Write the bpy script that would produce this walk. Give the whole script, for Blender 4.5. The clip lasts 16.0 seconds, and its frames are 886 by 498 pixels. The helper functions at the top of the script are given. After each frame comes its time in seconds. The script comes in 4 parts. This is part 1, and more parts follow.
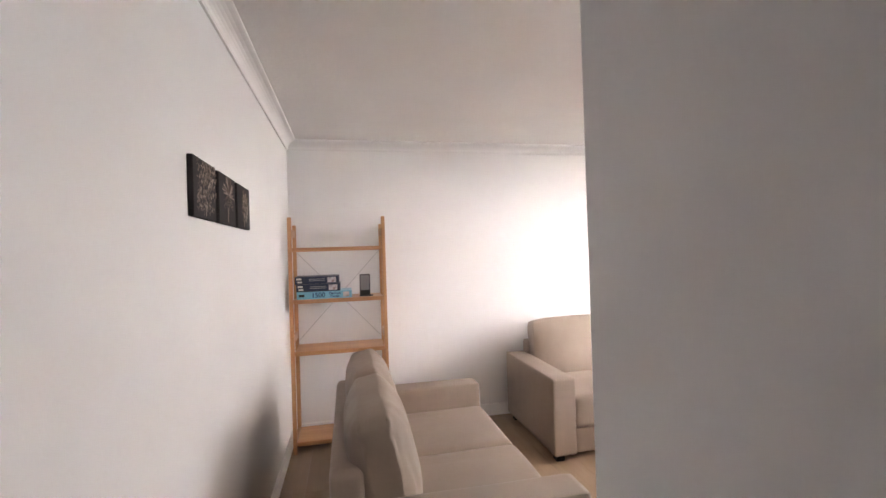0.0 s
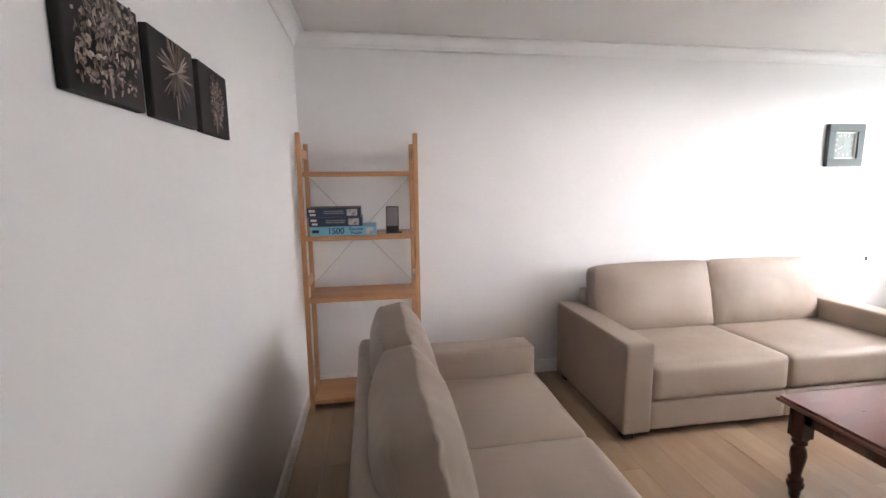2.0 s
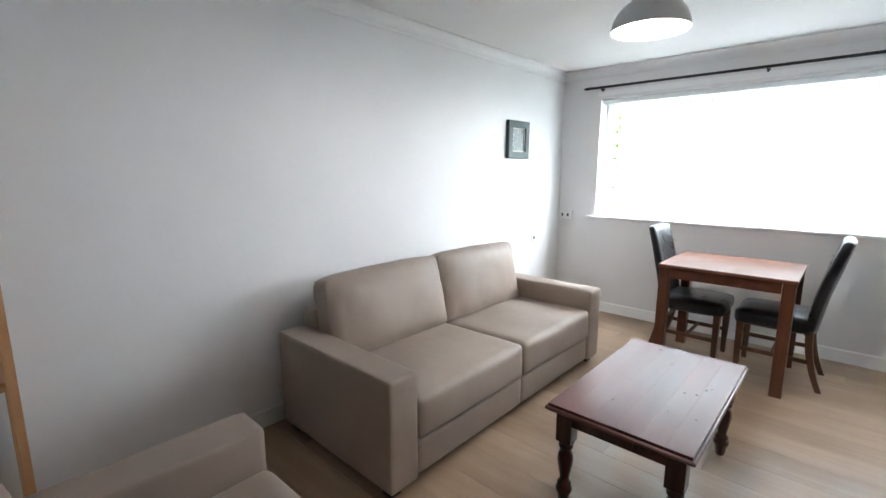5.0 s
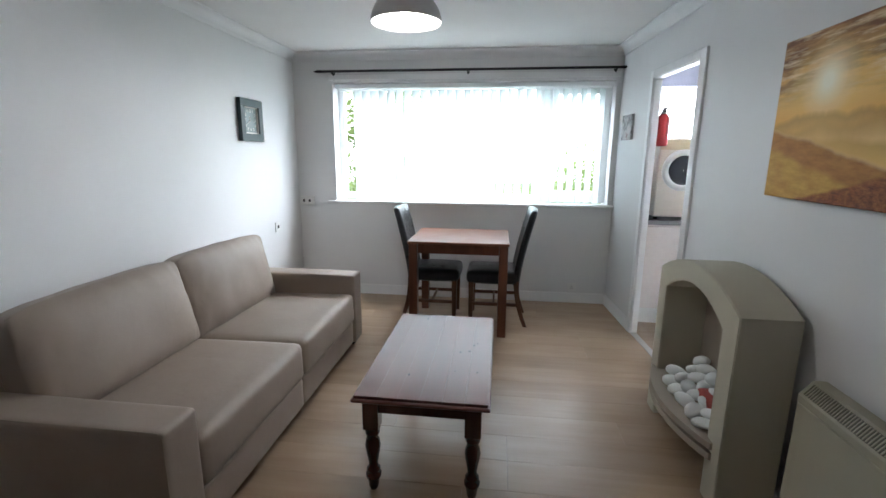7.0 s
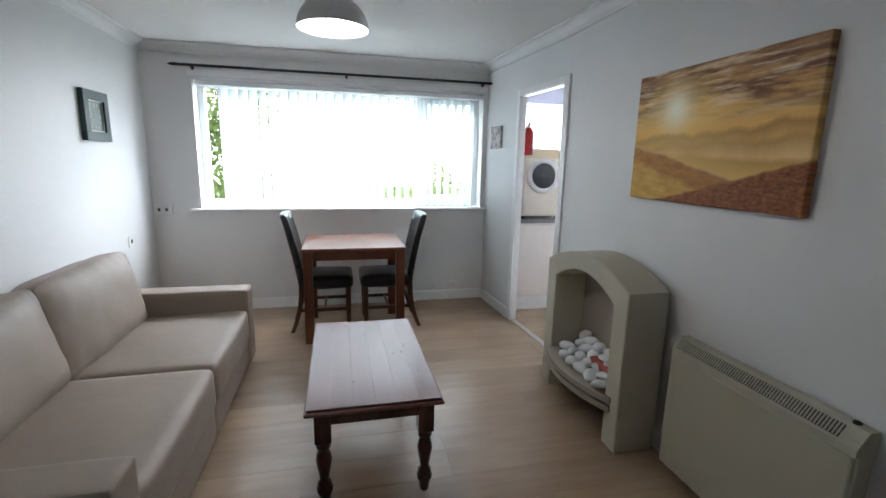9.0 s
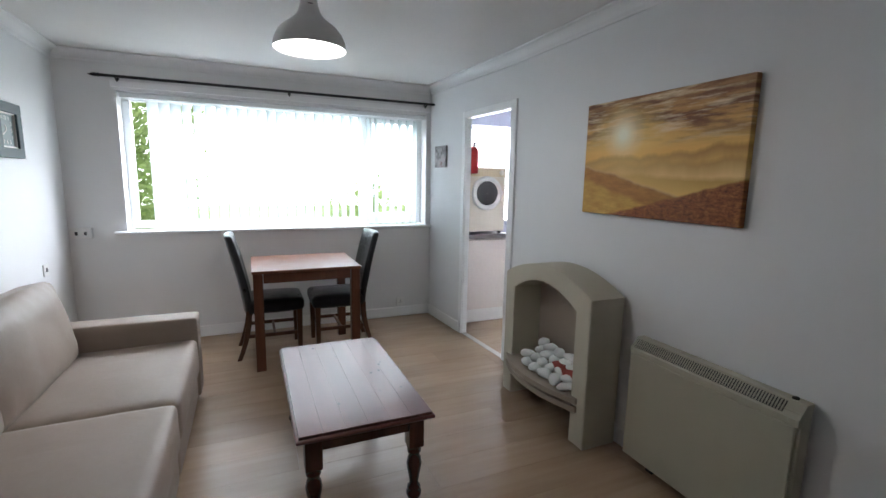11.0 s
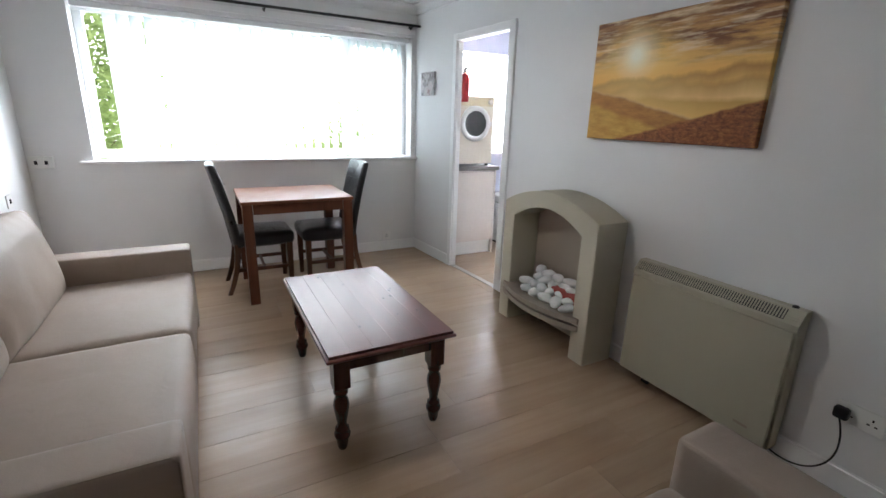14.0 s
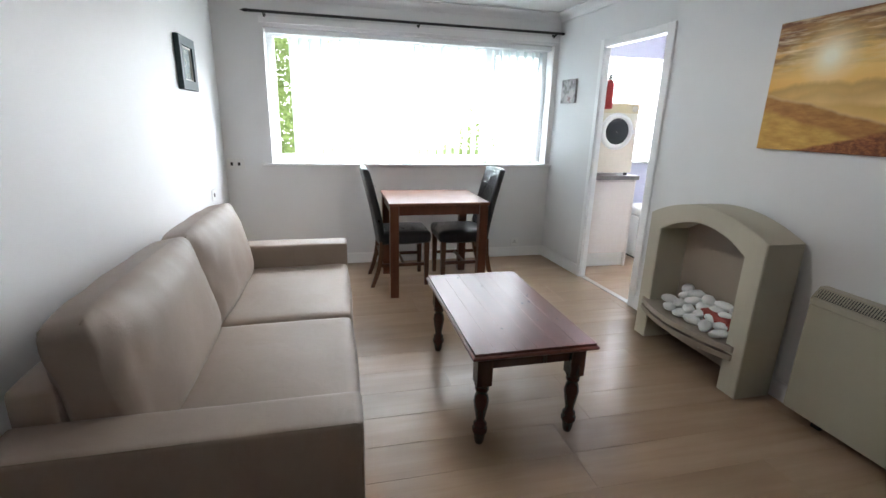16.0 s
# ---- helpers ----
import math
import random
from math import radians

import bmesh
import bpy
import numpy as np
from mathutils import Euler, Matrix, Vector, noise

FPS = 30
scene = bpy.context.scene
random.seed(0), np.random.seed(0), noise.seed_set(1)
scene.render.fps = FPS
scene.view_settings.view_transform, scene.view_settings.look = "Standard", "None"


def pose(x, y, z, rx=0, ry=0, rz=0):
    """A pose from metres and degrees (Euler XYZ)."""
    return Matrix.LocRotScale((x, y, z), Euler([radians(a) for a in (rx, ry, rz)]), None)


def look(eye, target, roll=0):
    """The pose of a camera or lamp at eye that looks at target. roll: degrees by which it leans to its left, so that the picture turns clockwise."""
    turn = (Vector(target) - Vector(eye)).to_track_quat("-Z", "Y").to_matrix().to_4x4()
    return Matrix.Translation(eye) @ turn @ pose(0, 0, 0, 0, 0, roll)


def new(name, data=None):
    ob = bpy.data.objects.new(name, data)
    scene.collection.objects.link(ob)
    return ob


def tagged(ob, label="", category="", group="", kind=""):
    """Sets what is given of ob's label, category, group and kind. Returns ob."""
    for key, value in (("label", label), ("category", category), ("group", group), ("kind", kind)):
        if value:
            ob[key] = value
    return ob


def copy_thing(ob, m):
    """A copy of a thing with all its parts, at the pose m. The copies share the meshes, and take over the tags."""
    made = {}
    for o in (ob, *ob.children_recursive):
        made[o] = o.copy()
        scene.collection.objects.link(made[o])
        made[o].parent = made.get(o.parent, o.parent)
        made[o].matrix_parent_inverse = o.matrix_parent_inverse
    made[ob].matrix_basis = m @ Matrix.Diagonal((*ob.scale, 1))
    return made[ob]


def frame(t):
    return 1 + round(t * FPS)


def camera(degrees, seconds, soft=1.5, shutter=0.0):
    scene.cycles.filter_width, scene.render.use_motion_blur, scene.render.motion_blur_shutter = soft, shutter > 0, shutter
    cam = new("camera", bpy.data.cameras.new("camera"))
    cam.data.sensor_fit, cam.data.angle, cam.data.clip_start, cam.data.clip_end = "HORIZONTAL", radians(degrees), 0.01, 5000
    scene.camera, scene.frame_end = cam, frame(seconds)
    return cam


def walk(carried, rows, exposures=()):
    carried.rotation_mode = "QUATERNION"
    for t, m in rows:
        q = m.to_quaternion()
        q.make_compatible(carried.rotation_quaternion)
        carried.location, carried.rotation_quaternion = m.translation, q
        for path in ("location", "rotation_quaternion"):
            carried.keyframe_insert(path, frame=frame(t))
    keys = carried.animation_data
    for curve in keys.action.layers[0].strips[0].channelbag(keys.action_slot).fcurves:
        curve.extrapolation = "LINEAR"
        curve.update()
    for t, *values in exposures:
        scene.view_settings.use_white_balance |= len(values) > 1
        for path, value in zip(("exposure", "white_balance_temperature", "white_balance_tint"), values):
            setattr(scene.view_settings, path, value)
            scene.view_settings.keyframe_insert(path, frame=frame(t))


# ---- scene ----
cam = camera(89.4, 16.0)
PATH = [
    (0, (0.214, 0.337, 1.448), (0.63, 2.293, 1.463), -1.8),
    (0.5, (0.249, 0.479, 1.453), (0.594, 2.447, 1.359), -1.2),
    (1, (0.261, 0.614, 1.45), (0.57, 2.581, 1.273), -0.9),
    (1.5, (0.21, 0.818, 1.458), (0.528, 2.778, 1.218), -0.8),
    (2, (0.208, 1.022, 1.433), (0.517, 2.977, 1.146), -0.7),
    (2.5, (0.233, 1.184, 1.428), (0.556, 3.128, 1.087), -0.7),
    (3, (0.292, 1.345, 1.43), (0.69, 3.272, 1.07), -0.6),
    (3.5, (0.356, 1.5, 1.444), (0.917, 3.386, 1.086), -0.6),
    (4, (0.372, 1.643, 1.459), (1.213, 3.422, 1.099), -0.7),
    (4.5, (0.364, 1.759, 1.466), (1.521, 3.352, 1.112), -0.3),
    (5, (0.424, 1.822, 1.429), (1.879, 3.15, 1.083), 0.0),
    (5.2, (0.43, 1.826, 1.432), (1.966, 3.058, 1.081), -0.4),
    (7.5, (0.366, 2.223, 1.439), (2.325, 2.249, 1.036), 0.9),
    (8, (0.337, 2.338, 1.437), (2.294, 2.205, 1.049), 0.9),
    (8.5, (0.321, 2.428, 1.449), (2.257, 2.112, 1.057), 1.0),
    (10.8, (0.345, 2.786, 1.446), (2.178, 2.049, 1.136), 1.2),
    (11, (0.349, 2.796, 1.452), (2.163, 2.01, 1.147), 1.1),
    (11.5, (0.364, 2.828, 1.447), (2.124, 1.92, 1.173), 1.3),
    (12, (0.387, 2.87, 1.42), (2.098, 1.873, 1.138), 1.3),
    (12.5, (0.41, 2.897, 1.378), (2.095, 1.886, 1.004), 1.3),
    (13, (0.433, 2.922, 1.343), (2.096, 1.924, 0.855), 1.6),
    (13.5, (0.453, 2.965, 1.338), (2.109, 1.987, 0.79), 1.8),
    (14, (0.46, 3.012, 1.36), (2.15, 2.099, 0.804), 1.7),
    (14.5, (0.47, 3.059, 1.368), (2.217, 2.252, 0.823), 1.6),
    (15, (0.483, 3.101, 1.349), (2.285, 2.42, 0.812), 1.6),
    (15.5, (0.478, 3.141, 1.353), (2.317, 2.57, 0.811), 1.6),
    (16, (0.457, 3.176, 1.373), (2.329, 2.729, 0.827), 1.5),
]
walk(cam, [(t, look(eye, target, roll)) for t, eye, target, roll in PATH],
     [(0, 1.75, 7150, 26), (1, 1.55, 7000, 25), (2, 1.33, 6750, 22), (3.5, 1.15, 6400, 18), (5, 0.72, 6150, 13), (7.5, -0.05, 6050, 12), (11.5, -0.04, 6100, 15), (13, 0.14, 6200, 16), (16, 0.34, 6250, 14)])
SKY_W, BULB_W, SKY_GLOW = 64, 11, 7.2

# ---- world, sun, large lights ----
world = bpy.data.worlds.new("sky")
scene.world = world
world.use_nodes = True
wn = world.node_tree.nodes
sky = wn.new("ShaderNodeTexSky")
sky.sky_type, sky.sun_disc = 'NISHITA', False
sky.sun_elevation, sky.sun_rotation = radians(48), radians(187)
sky.air_density, sky.dust_density = 1.0, 4.0
wn["Background"].inputs[1].default_value = 0.15
world.node_tree.links.new(sky.outputs[0], wn["Background"].inputs[0])

sun = new("sun", bpy.data.lights.new("sun", 'SUN'))
sun.data.energy, sun.data.angle, sun.data.color = 5.0, radians(12), (1, 0.96, 0.9)
sun.matrix_world = look((-1, -8, 9), (0, 0, 0))


def sky_lamp(name, eye, target, sx, sy, watts):
    lamp = new(name, bpy.data.lights.new(name, 'AREA'))
    lamp.data.shape, lamp.data.size, lamp.data.size_y = 'RECTANGLE', sx, sy
    lamp.data.energy, lamp.data.color = watts, (0.93, 0.97, 1.0)
    lamp.matrix_world = look(eye, target)
    return lamp


sky_lamp("high_skylight", (5.95, 2.40, 3.15), (4.80, 2.40, 1.35), 3.2, 1.4, SKY_W * 5.8)
sky_lamp("kitchen_skylight", (5.12, -0.29, 1.52), (4.12, -0.29, 1.52), 1.9, 0.95, SKY_W * 2.0)

# ---- materials ----


class Mat:
    """A small wrapper round a node material."""

    def __init__(self, name):
        self.m = bpy.data.materials.new(name)
        self.m.use_nodes = True
        self.t = self.m.node_tree
        self.p = self.t.nodes["Principled BSDF"]

    def node(self, kind, **kw):
        n = self.t.nodes.new(kind)
        for k, v in kw.items():
            n.inputs[k].default_value = v
        return n

    def link(self, a, b):
        self.t.links.new(a, b)

    def coords(self, scale=(1, 1, 1), which="Object", loc=(0, 0, 0)):
        c = self.node("ShaderNodeTexCoord")
        mp = self.node("ShaderNodeMapping", Scale=scale, Location=loc)
        self.link(c.outputs[which], mp.inputs[0])
        return mp.outputs[0]

    def noise(self, scale, detail=4.0, rough=0.55, vec=None, dist=0.0):
        n = self.node("ShaderNodeTexNoise", Scale=scale, Detail=detail, Roughness=rough, Distortion=dist)
        if vec is not None:
            self.link(vec, n.inputs["Vector"])
        return n.outputs[0]

    def ramp(self, fac, stops, ease='LINEAR'):
        r = self.node("ShaderNodeValToRGB")
        e = r.color_ramp.elements
        r.color_ramp.interpolation = ease
        while len(e) < len(stops):
            e.new(0.5)
        for el, (p, c) in zip(e, stops):
            el.position, el.color = p, (*c, 1)
        self.link(fac, r.inputs[0])
        return r.outputs[0]

    def mix(self, fac, a, b, mode='MIX'):
        n = self.t.nodes.new("ShaderNodeMix")
        n.data_type, n.blend_type = 'RGBA', mode
        for sock, v in ((n.inputs[0], fac), (n.inputs[6], a), (n.inputs[7], b)):
            if isinstance(v, (int, float)):
                sock.default_value = v
            elif isinstance(v, tuple):
                sock.default_value = (*v, 1)
            else:
                self.link(v, sock)
        return n.outputs[2]

    def math(self, op, a, b=0.0):
        n = self.t.nodes.new("ShaderNodeMath")
        n.operation = op
        for i, v in enumerate((a, b)):
            if isinstance(v, (int, float)):
                n.inputs[i].default_value = v
            else:
                self.link(v, n.inputs[i])
        return n.outputs[0]

    def bump(self, height, strength=0.2, distance=0.01):
        b = self.node("ShaderNodeBump", Strength=strength, Distance=distance)
        self.link(height, b.inputs["Height"])
        self.link(b.outputs[0], self.p.inputs["Normal"])

    def colour(self, v):
        if isinstance(v, tuple):
            self.p.inputs["Base Color"].default_value = (*v, 1)
        else:
            self.link(v, self.p.inputs["Base Color"])

    def rough(self, v):
        if isinstance(v, (int, float)):
            self.p.inputs["Roughness"].default_value = v
        else:
            self.link(v, self.p.inputs["Roughness"])


def vary(c, k):
    return tuple(min(1, x * k) for x in c)


def paint(name, c, rough=0.6, bump=0.05, scale=60, mottle=0.04):
    m = Mat(name)
    v = m.coords()
    big = m.noise(1.7, 3, vec=v)
    m.colour(m.ramp(big, [(0.3, vary(c, 1 - mottle)), (0.7, vary(c, 1 + mottle * 0.5))]))
    fine = m.noise(scale, 5, vec=v)
    m.bump(fine, bump, 0.004)
    m.rough(m.math('ADD', m.math('MULTIPLY', big, 0.15), rough - 0.07))
    return m.m


def wood(name, dark, light, rough, axis=1, grain=14, coat=0.0, random_amount=0.25, bump=0.08, streak=0.35):
    m = Mat(name)
    sc = [grain, grain, grain]
    sc[axis] = grain * 0.06
    v = m.coords(tuple(sc))
    info = m.node("ShaderNodeObjectInfo")
    off = m.node("ShaderNodeVectorMath")
    off.operation = 'ADD'
    m.link(v, off.inputs[0])
    shift = m.node("ShaderNodeCombineXYZ")
    k = m.math('MULTIPLY', info.outputs["Random"], 53.0)
    for i in range(3):
        m.link(k, shift.inputs[i])
    m.link(shift.outputs[0], off.inputs[1])
    g = m.noise(1.0, 6, 0.6, off.outputs[0], 0.5)
    fine = m.noise(5.0, 4, 0.7, off.outputs[0])
    col = m.ramp(g, [(0.28, dark), (0.5, tuple((a + b) / 2 for a, b in zip(dark, light))), (0.72, light)])
    col = m.mix(m.math('MULTIPLY', fine, streak), col, vary(dark, 0.8))
    tone = m.math('ADD', m.math('MULTIPLY', info.outputs["Random"], random_amount), 1 - random_amount / 2)
    h = m.node("ShaderNodeHueSaturation")
    m.link(tone, h.inputs["Value"])
    m.link(col, h.inputs["Color"])
    m.colour(h.outputs[0])
    m.bump(fine, bump, 0.003)
    m.rough(m.math('ADD', m.math('MULTIPLY', g, 0.04), rough - 0.02))
    m.p.inputs["Coat Weight"].default_value = coat
    m.p.inputs["Coat Roughness"].default_value = 0.12
    return m.m


def leather(name, c, rough, crease=0.25):
    m = Mat(name)
    v = m.coords()
    big = m.noise(3.0, 4, vec=v)
    m.colour(m.ramp(big, [(0.3, vary(c, 0.92)), (0.7, vary(c, 1.06))]))
    pore = m.node("ShaderNodeTexVoronoi", Scale=420.0)
    m.link(v, pore.inputs["Vector"])
    wr = m.noise(9.0, 5, 0.6, v, 0.6)
    m.bump(m.math('ADD', m.math('MULTIPLY', pore.outputs["Distance"], 0.12), m.math('MULTIPLY', wr, 1.2)), crease, 0.01)
    m.rough(m.math('ADD', m.math('MULTIPLY', wr, 0.2), rough - 0.1))
    return m.m


def plain(name, c, rough=0.5, metal=0.0):
    m = Mat(name)
    n = m.noise(30, 3, vec=m.coords())
    m.colour(m.ramp(n, [(0.35, vary(c, 0.985)), (0.65, vary(c, 1.015))]))
    m.rough(rough)
    m.p.inputs["Metallic"].default_value = metal
    return m.m


def glowing(name, c, strength):
    m = Mat(name)
    m.colour((0.9, 0.9, 0.9))
    m.p.inputs["Emission Color"].default_value = (*c, 1)
    m.p.inputs["Emission Strength"].default_value = strength
    return m.m


def sheer(name, c, through_share=0.55):
    m = Mat(name)
    d = m.node("ShaderNodeBsdfDiffuse")
    tr = m.node("ShaderNodeBsdfTranslucent")
    weave = m.noise(220, 2, vec=m.coords((1, 1, 0.2)))
    col = m.ramp(weave, [(0.3, vary(c, 0.93)), (0.7, c)])
    m.link(col, d.inputs[0])
    m.link(col, tr.inputs[0])
    mx = m.node("ShaderNodeMixShader")
    mx.inputs[0].default_value = through_share
    m.link(d.outputs[0], mx.inputs[1])
    m.link(tr.outputs[0], mx.inputs[2])
    m.link(mx.outputs[0], m.t.nodes["Material Output"].inputs[0])
    return m.m


def clear_glass(name):
    m = Mat(name)
    m.colour((0.97, 0.99, 0.98))
    m.p.inputs["Transmission Weight"].default_value = 1.0
    m.p.inputs["Roughness"].default_value = 0.0
    m.p.inputs["IOR"].default_value = 1.02
    return m.m


WALL = paint("wall_paint", (0.76, 0.76, 0.76), 0.55, 0.06, 90, 0.03)
LILAC = paint("lilac_paint", (0.55, 0.56, 0.70), 0.6)
CEIL = paint("ceiling_stipple", (0.70, 0.69, 0.68), 0.8, 0.5, 38, 0.04)
TRIM = paint("white_gloss_trim", (0.86, 0.86, 0.86), 0.35, 0.02, 40, 0.02)
UPVC = paint("white_upvc", (0.82, 0.84, 0.85), 0.3, 0.01, 40, 0.01)


def oak_laminate():
    """Printed oak boards: drawn-out grain, cloudy darker patches and a few knots."""
    m = Mat("oak_laminate")
    info = m.node("ShaderNodeObjectInfo")
    shift = m.node("ShaderNodeCombineXYZ")
    for i, k in enumerate((31.0, 57.0, 11.0)):
        m.link(m.math('MULTIPLY', info.outputs["Random"], k), shift.inputs[i])

    def field(scale, size, detail, dist):
        off = m.node("ShaderNodeVectorMath")
        off.operation = 'ADD'
        m.link(m.coords(scale), off.inputs[0])
        m.link(shift.outputs[0], off.inputs[1])
        return m.noise(size, detail, 0.6, off.outputs[0], dist)
    grain = field((26, 0.9, 1), 1.0, 4, 0.1)
    cloud = field((6, 1.5, 1), 1.0, 2, 0.2)
    pores = field((60, 2.5, 1), 1.0, 2, 0.0)
    col = m.ramp(grain, [(0.26, (0.375, 0.258, 0.165)), (0.48, (0.405, 0.285, 0.187)), (0.74, (0.435, 0.315, 0.214))])
    col = m.mix(m.ramp(cloud, [(0.36, (0, 0, 0)), (0.74, (0.6, 0.6, 0.6))]), col, (0.265, 0.165, 0.095))
    col = m.mix(m.ramp(pores, [(0.50, (0, 0, 0)), (0.80, (0.14, 0.14, 0.14))]), col, (0.20, 0.12, 0.065))
    h = m.node("ShaderNodeHueSaturation")
    m.link(m.math('ADD', m.math('MULTIPLY', info.outputs["Random"], 0.16), 0.80), h.inputs["Value"])
    m.link(col, h.inputs["Color"])
    m.colour(h.outputs[0])
    m.bump(pores, 0.004, 0.002)
    m.rough(m.math('ADD', m.math('MULTIPLY', cloud, 0.06), 0.27))
    return m.m


OAK = oak_laminate()
GROOVE = plain("board_joint_dark", (0.11, 0.075, 0.05), 0.8)
PINE = wood("varnished_pine", (0.40, 0.185, 0.08), (0.57, 0.31, 0.155), 0.4, 2, 16, 0.1, 0.12)
PINE_X = wood("varnished_pine_board", (0.40, 0.185, 0.08), (0.57, 0.31, 0.155), 0.4, 0, 16, 0.1, 0.12)
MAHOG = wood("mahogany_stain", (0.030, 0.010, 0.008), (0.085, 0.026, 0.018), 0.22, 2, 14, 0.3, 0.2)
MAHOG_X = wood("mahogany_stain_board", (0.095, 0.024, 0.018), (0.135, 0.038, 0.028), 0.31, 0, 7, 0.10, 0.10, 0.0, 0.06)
CHERRY = wood("cherry_stain", (0.075, 0.024, 0.012), (0.17, 0.060, 0.028), 0.3, 2, 14, 0.15, 0.15)
CHAIRLEG = wood("walnut_leg", (0.06, 0.025, 0.012), (0.14, 0.06, 0.028), 0.35, 2, 14, 0.1, 0.15)
TAUPE = leather("taupe_leather", (0.295, 0.235, 0.192), 0.50)
PIPING = leather("taupe_piping", (0.26, 0.21, 0.165), 0.5)
BLACK_L = leather("black_leather", (0.012, 0.012, 0.014), 0.30, 0.35)
CREAM = paint("cream_stone_paint", (0.50, 0.465, 0.37), 0.6, 0.08, 120, 0.03)
TAUPE_P = paint("taupe_stone_paint", (0.34, 0.285, 0.23), 0.6, 0.08, 120, 0.04)
HEAT = paint("beige_enamel", (0.415, 0.39, 0.30), 0.45, 0.02, 60, 0.02)
DARK = plain("dark_slot", (0.02, 0.02, 0.02), 0.7)
BLACK = plain("black_iron", (0.015, 0.015, 0.016), 0.45, 0.3)
STONE = paint("white_pebble", (0.76, 0.76, 0.75), 0.7, 0.15, 60, 0.05)
EMBER = plain("red_ember", (0.32, 0.045, 0.03), 0.6)
STEEL = plain("brushed_steel", (0.55, 0.55, 0.55), 0.35, 1.0)
WHITE = plain("white_plastic", (0.78, 0.78, 0.76), 0.35)
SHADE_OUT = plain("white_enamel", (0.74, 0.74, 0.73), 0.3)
BULB = glowing("lit_bulb", (1.0, 0.95, 0.88), 40.0)
SLAT = sheer("blind_fabric", (0.74, 0.81, 0.82), 0.27)
NET = sheer("net_curtain", (0.90, 0.90, 0.92), 0.7)
GLASS = clear_glass("window_glass")
IVORY = plain("ivory_enamel", (0.74, 0.68, 0.58), 0.35)
GLOSSW = plain("gloss_white_board", (0.78, 0.72, 0.68), 0.12)
GREYTOP = plain("grey_worktop", (0.20, 0.19, 0.19), 0.4)
RED = plain("red_enamel", (0.42, 0.012, 0.012), 0.3)
GREENF = plain("dark_green_frame", (0.026, 0.055, 0.057), 0.5)
FACE = plain("clock_face_green", (0.15, 0.20, 0.19), 0.4)
NAVY = plain("navy_card", (0.018, 0.026, 0.055), 0.4)
BLUEBOX = plain("light_blue_card", (0.16, 0.42, 0.55), 0.4)
CARD = plain("pale_card", (0.62, 0.60, 0.56), 0.5)
INK = plain("dark_blue_ink", (0.012, 0.035, 0.12), 0.5)
GREYGL = plain("grey_screen", (0.30, 0.30, 0.31), 0.25)
CANVAS_B = plain("black_canvas", (0.014, 0.011, 0.013), 0.7)
PETAL = Mat("dusky_petal")
PETAL.colour(PETAL.ramp(PETAL.node("ShaderNodeNewGeometry").outputs["Random Per Island"], [(0.0, (0.06, 0.045, 0.04)), (0.6, (0.20, 0.155, 0.135)), (1.0, (0.40, 0.33, 0.29))]))
PETAL.rough(0.8)
PETAL = PETAL.m


def leaf_material():
    m = Mat("leaves")
    col = m.ramp(m.node("ShaderNodeNewGeometry").outputs["Random Per Island"], [(0.1, (0.09, 0.15, 0.03)), (0.9, (0.24, 0.33, 0.09))])
    m.colour(col)
    m.rough(0.5)
    tr = m.node("ShaderNodeBsdfTranslucent")
    m.link(m.mix(0.6, col, (0.36, 0.43, 0.20)), tr.inputs[0])
    mx = m.node("ShaderNodeMixShader")
    mx.inputs[0].default_value = 0.7
    m.link(m.p.outputs[0], mx.inputs[1])
    m.link(tr.outputs[0], mx.inputs[2])
    m.link(mx.outputs[0], m.t.nodes["Material Output"].inputs[0])
    return m.m


LEAF = leaf_material()
GRASS = paint("grass", (0.11, 0.16, 0.06), 0.9, 0.6, 40, 0.3)


